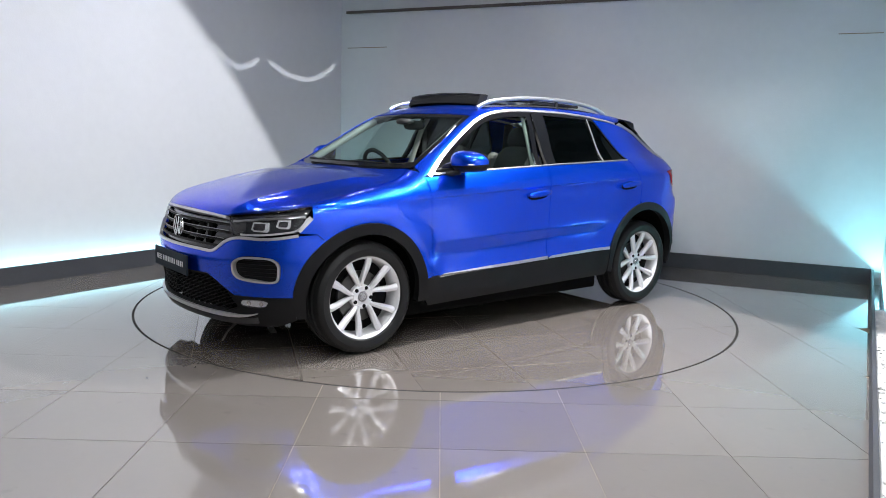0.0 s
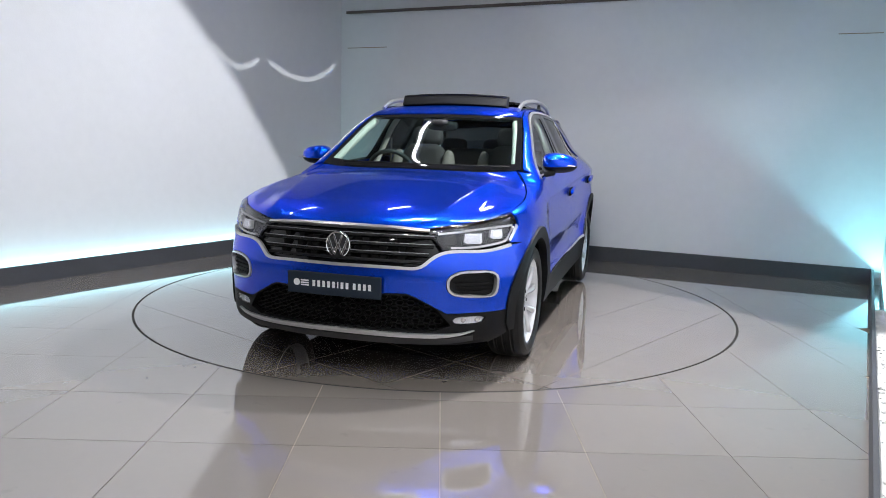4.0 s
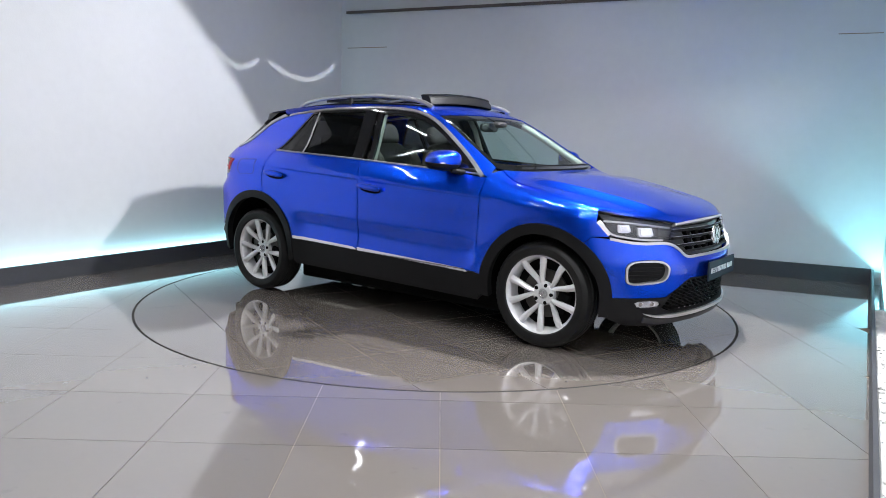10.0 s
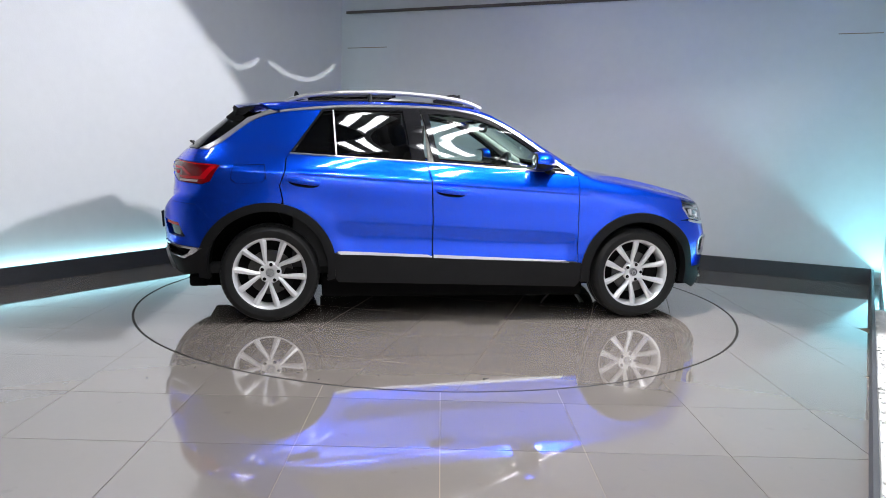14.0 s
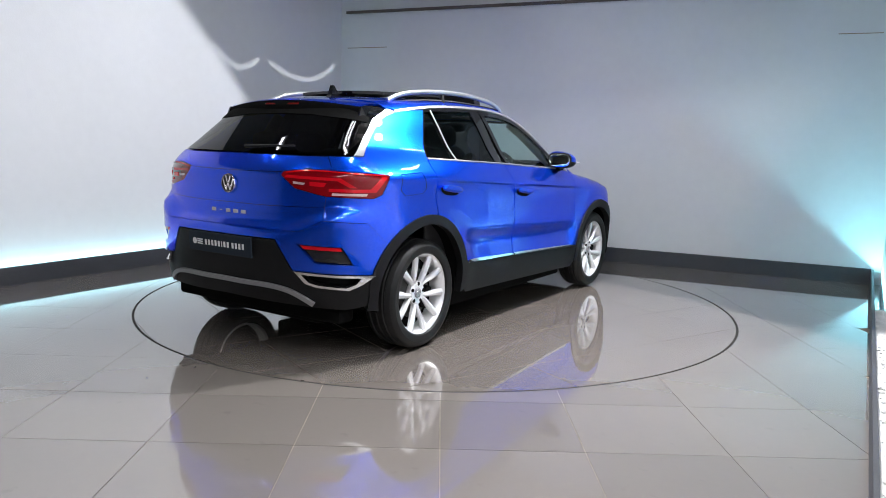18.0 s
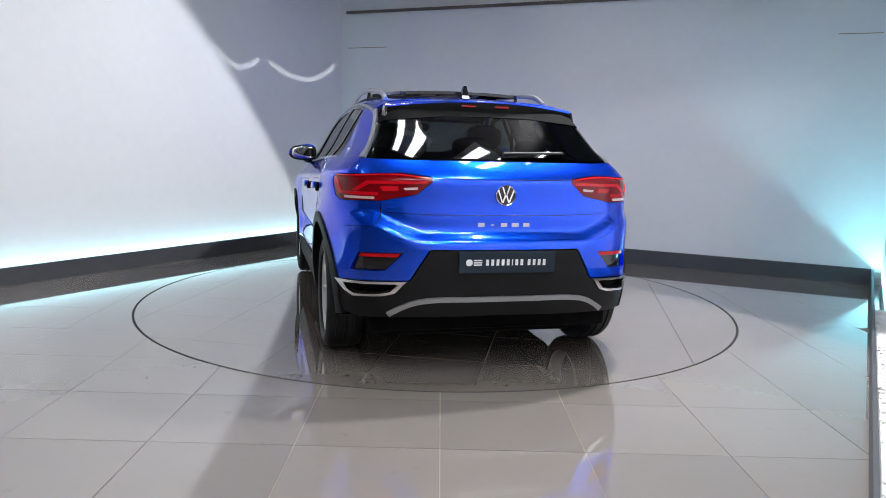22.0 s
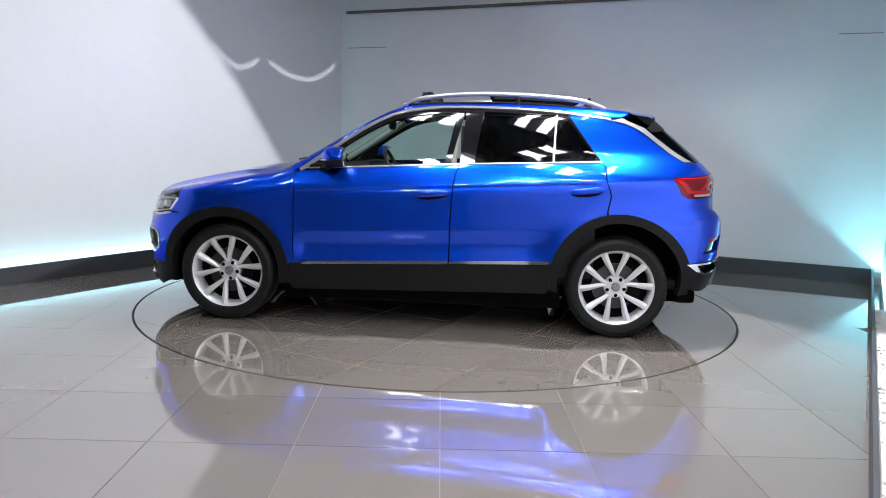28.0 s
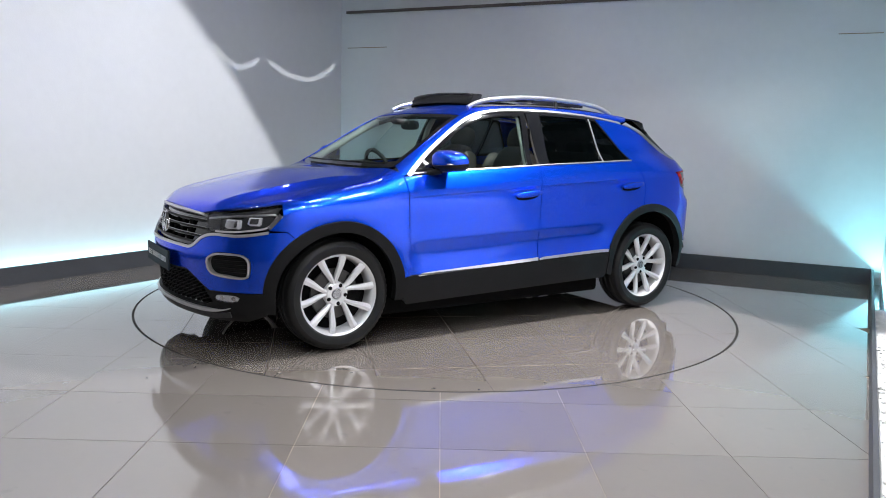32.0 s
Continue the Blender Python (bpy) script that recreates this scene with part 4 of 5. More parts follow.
# sills, arch trims, door strips
sill = [(0.872, 0.400), (0.86, STRIP(0.86) + 0.000)] + [(u, STRIP(u) - 0.002) for u in (0.6, 0.2, -0.2, -0.6, -0.87)] + [(-0.862, 0.30), (-0.84, 0.272), (0.84, 0.230), (0.868, 0.27)]
panel("sill", sill, M_BLACK, car, label="textured black sill cladding", lift=0.004, depth=0.05)
for u0, u1 in ((0.775, -0.197), (-0.207, -0.852)):
    panel("sill_strip", [(u0, STRIP(u0) + 0.002), (u0 - 0.03, STRIP(u0) + 0.012), (u1, STRIP(u1) + 0.013), (u1, STRIP(u1) - 0.012), (u0, STRIP(u0) - 0.010)], M_CHROME, car, label="chrome strip along the door foot", lift=0.012, depth=0.016, grid=0.04)
front_arch = arc(*FA, FA_OUT + 0.002, 175, -6, 40) + [(1.70, 0.25), (1.655, 0.25)] + arc(*FA, FA_IN, -6, 183, 40) + [(0.935, 0.27), (0.870, 0.27)]
panel("wheel_arch_trim", front_arch, M_BLACK, car, label="textured black wheel arch trim", lift=0.010, depth=0.05)
rear_arch = arc(*RA, RA_OUT + 0.002, 172, 12, 40) + [(-0.862, 0.30), (-0.915, 0.285)] + arc(*RA, RA_IN, -8, 190, 40) + [(-1.672, 0.29), (-1.738, 0.30), (-1.728, 0.40)]
panel("wheel_arch_trim", rear_arch, M_BLACK, car, label="textured black wheel arch trim", lift=0.010, depth=0.05)

# cabin sides: pillars, glass, bright line
wind_side = [(0.842, 0.690), (0.70, 0.660), (0.55, 0.630), (0.40, 0.598), (0.275, 0.567)]
roof_side = [(0.275, 0.567), (0.15, 0.553), (-0.1, 0.542), (-0.5, 0.538), (-1.0, 0.530), (-1.36, 0.515)]
pillar_top = unwrap(above(np.concatenate((curve(wind_side)[:-1], curve(roof_side)))))
rail = [tuple(q) for q in chrome_line + (0, 0.011)] + [(-1.36, 1.424)] + [tuple(q) for q in pillar_top[::-1]] + [(0.862, 1.04), (0.842, 1.022)]
panel("roof_side", rail, M_BLUE, car, label="blue metallic roof pillar")
panel("window_trim", band(chrome_line, np.interp(np.linspace(0, 1, len(chrome_line)), [0, 0.3, 1], [0.024, 0.016, 0.014])), M_SATIN, car, label="satin silver line over the side windows", lift=0.004, depth=0.014, grid=0.02, gap=0)
panel("pillar_trim", list(curve(d_outer)) + d_inner, M_SATIN, car, label="broad satin silver trim down the rear pillar", lift=0.005, depth=0.014, grid=0.03)
belt = [(u, BELT(u) + 0.004) for u in np.linspace(0.80, -1.165, 40)]
panel("belt_trim", band(np.array(belt), 0.007), M_SATIN, car, label="thin silver line under the side windows", lift=0.005, depth=0.012, grid=0.03, gap=0)
under = chrome_line - (0, 0.010)
top_f = [tuple(q) for q in under if q[0] > -0.27]
dlo_front = [(0.775, BELT(0.775) + 0.010)] + top_f[2:] + [(-0.265, 1.455), (-0.19, BELT(-0.19) + 0.010)]
glass_front = [(0.595, BELT(0.595) + 0.012)] + [tuple(q - (0.0, 0.030)) for q in under if 0.56 > q[0] > -0.20] + [(-0.215, 1.425), (-0.150, BELT(-0.15) + 0.012)]
panel("front_window_frame", dlo_front, M_GLOSS, car, label="black front door window frame", cuts=[glass_front], lift=-0.003, depth=0.02, gap=0)
panel("front_window", glass_front, M_GLASS, car, label="clear front door glass", lift=-0.008, depth=0.0, gap=0)
dlo_rear = [(-0.253, BELT(-0.253) + 0.010), (-0.275, 1.456)] + [tuple(q) for q in under if -0.94 < q[0] < -0.29] + [(-0.95, 1.432), (-1.163, 1.137), (-1.0, BELT(-1.0) + 0.010)]
glass_rear = [(-0.345, BELT(-0.345) + 0.012), (-0.395, 1.443), (-0.868, 1.428), (-0.848, BELT(-0.848) + 0.012)]
glass_q = [(-0.868, BELT(-0.868) + 0.012), (-0.886, 1.424), (-0.945, 1.418), (-1.148, 1.140)]
panel("rear_window_frame", dlo_rear, M_GLOSS, car, label="black rear door window frame", cuts=[glass_rear, glass_q], lift=-0.003, depth=0.02, gap=0)
panel("rear_window", glass_rear, M_TINT, car, label="dark tinted rear door glass", lift=-0.008, depth=0.0, gap=0)
panel("quarter_window", glass_q, M_TINT, car, label="dark tinted quarter glass", lift=-0.008, depth=0.0, gap=0)
panel("window_divider", [(-0.852, BELT(-0.852) + 0.01), (-0.872, 1.43), (-0.882, 1.43), (-0.864, BELT(-0.864) + 0.01)], M_SATIN, car, label="slim silver window divider", lift=0.001, depth=0.01, gap=0)

# windscreen, roof, rear window, spoiler
screen_top = [(0.275, 0.567), (0.290, 0.40), (0.300, 0.2), (0.303, 0.0)]
screen = list(curve([(0.985, 0.0), (0.975, 0.25), (0.93, 0.50), (0.855, 0.680)])) + list(curve(wind_side))[:-1] + list(curve(screen_top))
glass_screen = list(curve([(0.905, 0.0), (0.890, 0.25), (0.845, 0.50), (0.80, 0.640)])) + list(curve([(0.76, 0.632), (0.55, 0.592), (0.40, 0.562), (0.315, 0.540)])) + list(curve([(0.325, 0.515), (0.340, 0.40), (0.350, 0.2), (0.352, 0.0)]))
panel("windscreen_surround", screen, M_GLOSS, car, above, "black windscreen border and scuttle", whole=True, cuts=[glass_screen], lift=-0.004, gap=0.001)
ws = panel("windscreen", glass_screen, M_GLASS, car, above, "clear laminated windscreen", whole=True, lift=-0.005, depth=0.0, gap=0)[0]
hatch = [(0.10, 0.0), (0.095, 0.30), (0.08, 0.415), (-0.80, 0.415), (-0.80, 0.0)]
roof = list(curve(screen_top))[::-1] + list(curve(roof_side))[1:] + [(-1.39, 0.40), (-1.395, 0.0)]
panel("roof", roof, M_BLUE, car, above, "blue metallic roof with sunroof opening", whole=True, cuts=[hatch], depth=0.03)
glass_border = [(-UM, 1.378), (-2.1, 1.373), (-1.78, 1.350), (-1.620, 1.330), (-1.585, 1.362), (-1.75, 1.410), (-2.1, 1.432), (-UM, 1.438)]
panel("rear_glass_border", glass_border, M_DARK, car, label="black band above the tailgate glass", whole=True, lift=0.0, depth=0.006)
rear_glass = [(-UM, 1.150), (-1.84, 1.150)] + d_inner[1:3] + [(-1.75, 1.385), (-2.1, 1.398), (-UM, 1.402)]
panel("rear_window_glass", rear_glass, M_TINT, car, label="dark tinted tailgate glass", whole=True, lift=-0.004, depth=0.01)


# ---- the car: shell behind the panels, underside, arches ----
shell = [(UM, 0.30), (1.9, 0.24), (-1.6, 0.26), (-1.95, 0.335), (-UM, 0.36), (-UM, 1.02), (-1.90, 1.02), (-1.2, 1.06), (0.80, 0.98), (1.55, 0.80), (2.1, 0.72), (UM, 0.72)]
panel("inner_shell", shell, M_DARK, car, label="black inner body shell", whole=True, lift=-0.058, depth=0.0, grid=0.09,
      cuts=[arc(*FA, FA_IN + 0.02, 0, 345, 30), arc(*RA, RA_IN + 0.02, 0, 345, 30)])
bm = box(-1.80, -0.50, 0.175, 1.85, 0.50, 0.30, 0.03)
# middle box hangs extra low to block the bright floor reflection under the sills
for x0, x1 in ((-0.95, 0.95), (-1.84, -1.71), (1.71, 1.80)):
    box(x0, -0.72 if x0 == -0.95 else -0.69, 0.137 if x0 == -0.95 else 0.21, x1, 0.72 if x0 == -0.95 else 0.69, 0.30, 0.02, bm=bm)
part("underbody", bm, M_DARK, car, "black underbody tray")
for cx, cz, r in ((*FA, FA_IN + 0.03), (*RA, RA_IN + 0.03)):
    for s in (1, -1):
        bm = bmesh.new()
        pts = arc(cx, cz, r, -12, 192, 30)
        for (xa, za), (xb, zb) in zip(pts, pts[1:]):
            v = [bm.verts.new(c) for c in ((xa, 0.54 * s, za), (xb, 0.54 * s, zb), (xb, 0.845 * s, zb), (xa, 0.845 * s, za))]
            bm.faces.new(v)
        f = [bm.verts.new((x, 0.54 * s, z)) for x, z in pts]
        bm.faces.new(f)
        part("arch_liner", smooth(bm), M_DARK, car, "black wheel arch liner")
bm = tube([(-1.75, 0.25, 0.24), (-1.5, 0.28, 0.235), (-0.9, 0.12, 0.22), (0.5, 0.1, 0.21)], 0.03)
part("exhaust_pipe", bm, M_STEEL, car, "dull steel exhaust pipe")
for x in (1.295, -1.295):
    part("axle", tube([(x, -0.62, 0.32), (x, 0.62, 0.32)], 0.035), M_STEEL, car)
    for s in (1, -1):
        part("suspension_strut", tube([(x, 0.60 * s, 0.22), (x - 0.03, 0.52 * s, 0.62)], 0.028), M_DARK, car)


# ---- wheels ----
def tyre_mesh():
    R, w = WHEEL_R, 0.1065
    prof = [(0.243, -w + 0.012), (0.262, -w), (0.290, -w - 0.002), (0.309, -w + 0.006), (0.321, -w + 0.018), (R - 0.003, -w + 0.032)]
    for g in (-0.048, 0.0, 0.048):
        prof += [(R, g - 0.010), (R - 0.006, g - 0.005), (R - 0.006, g + 0.005), (R, g + 0.010)]
    prof += [(R - 0.003, w - 0.032), (0.321, w - 0.018), (0.309, w - 0.006), (0.290, w + 0.002), (0.262, w), (0.250, w - 0.004), (0.243, w - 0.012)]
    steps = 120
    bm = lathe(prof, steps)
    for v in bm.verts:
        r = math.hypot(v.co.x, v.co.z)
        k = round(math.degrees(math.atan2(v.co.z, v.co.x)) / 3)
        if abs(v.co.y) > 0.072 and r > 0.318 and k % 2:
            f = (r - 0.0055) / r
            v.co.x *= f
            v.co.z *= f
    return smooth(bm, 25)


def spoke_mesh(side):
    """One bent spoke near +x, its face towards +y: the spokes draw together in pairs at the hub."""
    bm = bmesh.new()
    turn = {0.050: 9.5, 0.085: 9.5, 0.125: 4.5, 0.170: 1.0, 0.205: 0.0, 0.234: 0.0}
    rows = []
    for r, w, y, th in ((0.050, 0.0125, 0.052, 0.030), (0.085, 0.0130, 0.062, 0.034), (0.125, 0.0160, 0.071, 0.034), (0.170, 0.0195, 0.079, 0.030), (0.205, 0.0215, 0.083, 0.026), (0.234, 0.0240, 0.084, 0.018)):
        ring = ((-w * 0.9, y - th), (-w, y - 0.014), (-w * 0.86, y - 0.009), (-w * 0.10, y), (w * 0.10, y), (w * 0.86, y - 0.005), (w, y - 0.012), (w * 0.9, y - th))
        a = radians(turn[r]) * side
        rows.append([bm.verts.new((r * math.cos(a) - c * side * math.sin(a), d, r * math.sin(a) + c * side * math.cos(a))) for c, d in ring])
    for a, b in zip(rows, rows[1:]):
        for i in range(7):
            bm.faces.new((a[i], a[i + 1], b[i + 1], b[i]))
    bmesh.ops.recalc_face_normals(bm, faces=bm.faces[:])
    if sum(f.normal.y for f in bm.faces) < 0:
        bmesh.ops.reverse_faces(bm, faces=bm.faces[:])
    return smooth(bm, 12)


def shared(name, bm, mat):
    me = bpy.data.meshes.new(name)
    bm.to_mesh(me)
    bm.free()
    me.materials.append(mat)
    return me


ME_TYRE = shared("tyre", tyre_mesh(), M_RUBBER)
ME_RIM = shared("rim", smooth(lathe([(0.236, -0.095), (0.222, -0.085), (0.216, 0.02), (0.224, 0.066), (0.232, 0.078), (0.2385, 0.086), (0.2455, 0.090), (0.2475, 0.085), (0.2465, 0.070)], 72), 35), M_ALLOY)
ME_SPOKES = [shared("spoke", spoke_mesh(side), M_ALLOY) for side in (1, -1)]
ME_HUB = shared("hub", smooth(lathe([(0.0005, 0.050), (0.030, 0.050), (0.034, 0.056), (0.060, 0.058), (0.072, 0.050), (0.076, 0.020)], 40), 30), M_ALLOY)
ME_CAP = shared("centre_cap", smooth(lathe([(0.0005, 0.063), (0.026, 0.063), (0.0285, 0.060), (0.0285, 0.048)], 32), 30), M_GREYMETAL)
ME_CAPRING = shared("cap_badge", smooth(lathe([(0.018, 0.0632), (0.0195, 0.0648), (0.0225, 0.0648), (0.0235, 0.0632)], 32), 30), M_CHROME)
ME_BOLT = shared("wheel_bolt", smooth(lathe([(0.0005, 0.0600), (0.0075, 0.0600), (0.0085, 0.0590), (0.0115, 0.0590), (0.0125, 0.0540)], 16), 30), M_DARK)
ME_DISC = shared("brake_disc", smooth(lathe([(0.055, 0.024), (0.150, 0.024), (0.150, 0.004), (0.055, 0.004)], 48), 30), M_STEEL)
ME_DRUM = shared("wheel_back", smooth(lathe([(0.0005, -0.01), (0.216, -0.01)], 40), 30), M_DARK)
ME_CALIPER = shared("brake_caliper", box(0.085, 0.0, -0.07, 0.165, 0.040, 0.07, 0.012), M_DARK)


def child(name, me, parent, m=None, label=""):
    ob = new(name, me)
    ob.parent = parent
    if m is not None:
        ob.matrix_basis = m
    if label:
        ob["label"] = label
    return ob


def wheel(x, side, roll):
    hub = new("wheel")
    hub.parent = car
    hub.matrix_basis = pose(x, 0.778 * side, HUB_Z, 0, 0, 0 if side > 0 else 180)
    hub["label"] = "ten-spoke silver alloy wheel with black tyre"
    turn = Matrix.Rotation(radians(roll), 4, "Y")
    child("tyre", ME_TYRE, hub, None, "black rubber tyre")
    child("rim", ME_RIM, hub)
    child("hub", ME_HUB, hub)
    child("centre_cap", ME_CAP, hub)
    child("cap_badge", ME_CAPRING, hub)
    child("brake_disc", ME_DISC, hub)
    child("brake_caliper", ME_CALIPER, hub, Matrix.Rotation(radians(160), 4, "Y"))
    child("wheel_back", ME_DRUM, hub)
    for k in range(10):
        child("spoke", ME_SPOKES[k % 2], hub, turn @ Matrix.Rotation(radians(36 * k), 4, "Y"))
    for k in range(5):
        child("wheel_bolt", ME_BOLT, hub, turn @ Matrix.Rotation(radians(72 * k + 18), 4, "Y") @ Matrix.Translation((0.056, 0, 0)))
    for sx in (-1, 1):
        b = box(-0.002, 0.0632, -0.013, 0.002, 0.0645, 0.013)
        o = part("cap_badge_bar", b, M_CHROME, hub)
        o.matrix_basis = pose(0.005 * sx, 0, 0, 0, 14 * sx, 0)


for x, s, a in ((1.295, 1, 10), (1.295, -1, 18), (-1.295, 1, 4), (-1.295, -1, 30)):
    wheel(x, s, a)


# ---- spoiler, roof rails, aerial, sunroof ----
def spoiler_section(y):
    q = (y / 0.56) ** 2
    back, drop = 0.085 * q, 0.13 * y * y
    zt = 1.470 - drop
    return [(-1.375, float(TOPLINE(-1.375)) - drop + 0.002), (-1.48, zt + 0.006), (-1.575 + back, zt - 0.002), (-1.592 + back, zt - 0.010)], \
           [(-1.592 + back, zt - 0.010), (-1.598 + back, zt - 0.030), (-1.596 + back, zt - 0.068), (-1.52 + back * 0.7, zt - 0.085), (-1.40, zt - 0.05)]


def sweep(which, ys):
    bm = bmesh.new()
    rows = [[bm.verts.new((x, y, z)) for x, z in spoiler_section(y)[which]] for y in ys]
    for a, b in zip(rows, rows[1:]):
        for i in range(len(a) - 1):
            bm.faces.new((a[i], a[i + 1], b[i + 1], b[i]))
    bmesh.ops.recalc_face_normals(bm, faces=bm.faces[:])
    return bm


YS = np.linspace(-0.56, 0.56, 41)
bm = sweep(0, YS)
if sum(f.normal.z for f in bm.faces) < 0:
    bmesh.ops.reverse_faces(bm, faces=bm.faces[:])
sp = part("spoiler", smooth(bm, 50), M_BLUE, car, "blue roof spoiler with black edge")
part("spoiler_edge", smooth(sweep(1, YS), 40), M_DARK, sp, "black spoiler edge")
for s in (1, -1):
    bm = bmesh.new()
    a = [(-1.40, 0.555 * s, 1.435), (-1.515, 0.562 * s, 1.424), (-1.545, 0.566 * s, 1.350), (-1.62, 0.585 * s, 1.270), (-1.58, 0.590 * s, 1.300), (-1.49, 0.578 * s, 1.370)]
    v = [bm.verts.new(p) for p in a]
    w = [bm.verts.new((p[0], p[1] - 0.012 * s, p[2])) for p in a]
    bm.faces.new(v), bm.faces.new(w)
    for i in range(6):
        bm.faces.new((v[i], v[(i + 1) % 6], w[(i + 1) % 6], w[i]))
    bmesh.ops.recalc_face_normals(bm, faces=bm.faces[:])
    part("spoiler_winglet", bm, M_GLOSS, sp, "gloss black side winglet")
bm = box(-1.597, -0.14, 1.432, -1.588, 0.14, 1.442, 0.002)
part("brake_lamp", bm, M_RED2, sp, "slim dark red high brake lamp")
for s in (1, -1):
    line = curve([(0.175, 0.520 * s, 1.470), (0.12, 0.520 * s, 1.497), (-0.04, 0.522 * s, 1.534), (-0.36, 0.522 * s, 1.561), (-0.65, 0.520 * s, 1.560), (-0.935, 0.515 * s, 1.542), (-1.12, 0.508 * s, 1.508), (-1.20, 0.505 * s, 1.478)], 0.03)
    rail_ob = part("roof_rail", tube(line, 0.013, 10, 1.25), M_SATIN, car, "satin silver roof rail")
    part("rail_foot", tube([(-0.62, 0.518 * s, 1.49), (-0.62, 0.519 * s, 1.55)], [0.022, 0.010], 8), M_BLACK, rail_ob)
    base = curve([(0.13, 0.520 * s, 1.478), (-0.36, 0.522 * s, 1.502), (-0.9, 0.515 * s, 1.492), (-1.15, 0.508 * s, 1.470)], 0.05)
    part("rail_base", tube(base, 0.011, 8, 0.8), M_BLACK, rail_ob, "black strip under the rail")
bm = bmesh.new()
fin = [(-1.02, 1.508), (-1.10, 1.524), (-1.135, 1.580), (-1.150, 1.580), (-1.165, 1.520), (-1.18, 1.500)]
a = [bm.verts.new((x, 0.010 if z > 1.56 else 0.022, z)) for x, z in fin]
b = [bm.verts.new((x, -0.010 if z > 1.56 else -0.022, z)) for x, z in fin]
bm.faces.new(a), bm.faces.new(b)
for i in range(6):
    bm.faces.new((a[i], a[(i + 1) % 6], b[(i + 1) % 6], b[i]))
bmesh.ops.recalc_face_normals(bm, faces=bm.faces[:])
part("aerial", bm, M_GLOSS, car, "black shark-fin roof aerial")

# raised wind deflector, open hatch and the glass slid back
bm = bmesh.new()
rows = []
for y in np.linspace(-0.405, 0.405, 25):
    z = 1.522 - 0.10 * y * y
    bend = 0.03 * (y / 0.4) ** 4
    rows.append([bm.verts.new(c) for c in ((0.105 - bend, y, z - 0.006), (0.092 - bend, y, z + 0.034), (0.070 - bend, y, z + 0.060), (0.030 - bend, y, z + 0.068), (0.004 - bend, y, z + 0.064), (0.020 - bend, y, z + 0.02), (0.03 - bend, y, z - 0.02))])
for p, q in zip(rows, rows[1:]):
    for i in range(6):
        bm.faces.new((p[i], p[i + 1], q[i + 1], q[i]))
bm.faces.new(rows[0]), bm.faces.new(rows[-1])
bmesh.ops.recalc_face_normals(bm, faces=bm.faces[:])
part("wind_deflector", smooth(bm, 40), M_BLACK, car, "raised black wind deflector of the sunroof")
part("deflector_lip", tube([(0.072 - 0.03 * (y / 0.4) ** 4, y, 1.583 - 0.10 * y * y) for y in np.linspace(-0.40, 0.40, 17)], 0.007), M_GLOSS, car)
roofglass = [(-0.42, 0.0), (-0.42, 0.36), (-0.45, 0.395), (-1.02, 0.385), (-1.05, 0.35), (-1.06, 0.0)]
sg = panel("sunroof_glass", roofglass, M_GLOSS, car, above, "black sunroof glass slid back over the roof", whole=True, lift=0.040, depth=0.018)[0]
panel("hatch_frame", hatch, M_BLACK, car, above, "black sunroof opening frame", whole=True, lift=-0.006, depth=0.05, cuts=[[(0.06, 0.0), (0.055, 0.28), (0.04, 0.385), (-0.78, 0.385), (-0.78, 0.0)]])


# ---- door handles, mirrors, flap, wipers ----
def blob(c, r, squareness=2.6, seg=24, rings=14, m=None):
    """A rounded box: a sphere drawn towards a cube."""
    bm = bmesh.new()
    bmesh.ops.create_uvsphere(bm, u_segments=seg, v_segments=rings, radius=1)
    for v in bm.verts:
        k = (abs(v.co.x) ** squareness + abs(v.co.y) ** squareness + abs(v.co.z) ** squareness) ** (-1 / squareness)
        v.co *= k
        v.co = Vector((v.co.x * r[0], v.co.y * r[1], v.co.z * r[2]))
    if m is not None:
        bmesh.ops.transform(bm, matrix=m, verts=bm.verts[:])
    bmesh.ops.translate(bm, verts=bm.verts[:], vec=c)
    return smooth(bm, 60)


for (hx, hz), doors in (((-0.085, 0.897), fd), ((-1.070, 0.947), rd)):
    for i, s in enumerate((1, -1)):
        y = float(half_width(np.array(hx), np.array(hz)))
        tilt = Matrix.Rotation(radians(6), 4, "Y")
        h = part("door_handle", blob((hx, (y + 0.028) * s, hz + 0.004), (0.108, 0.015, 0.0205), 3, m=tilt), M_BLUE, doors[i], "body-coloured door handle")
        # black blob stands in for the shade in the blue recess
        part("handle_shadow_gap", blob((hx, (y + 0.008) * s, hz - 0.006), (0.100, 0.010, 0.030), 2.2, m=tilt), M_DARK, doors[i])


def split(bm, z, upper):
    r = bmesh.ops.bisect_plane(bm, geom=bm.verts[:] + bm.edges[:] + bm.faces[:], plane_co=(0, 0, z), plane_no=(0.10, 0, 1), clear_inner=upper, clear_outer=not upper)
    edges = [e for e in r["geom_cut"] if isinstance(e, bmesh.types.BMEdge)]
    bmesh.ops.holes_fill(bm, edges=[e for e in bm.edges if e.is_boundary])
    return bm


def mirror_shape():
    bm = blob((0, 0, 0), (0.105, 0.112, 0.070), 2.7, 28, 18)
    for v in bm.verts:
        t = (v.co.y + 0.112) / 0.224                      # 0 at the door, 1 at the tip
        v.co.z *= 1.0 - 0.28 * t ** 2
        v.co.x *= 1.0 - 0.22 * t ** 2
        v.co.z += 0.012 * (1 - t)
        v.co.x = max(v.co.x, -0.050 + 0.012 * t)
        v.co.x -= 0.035 * t
    return bm


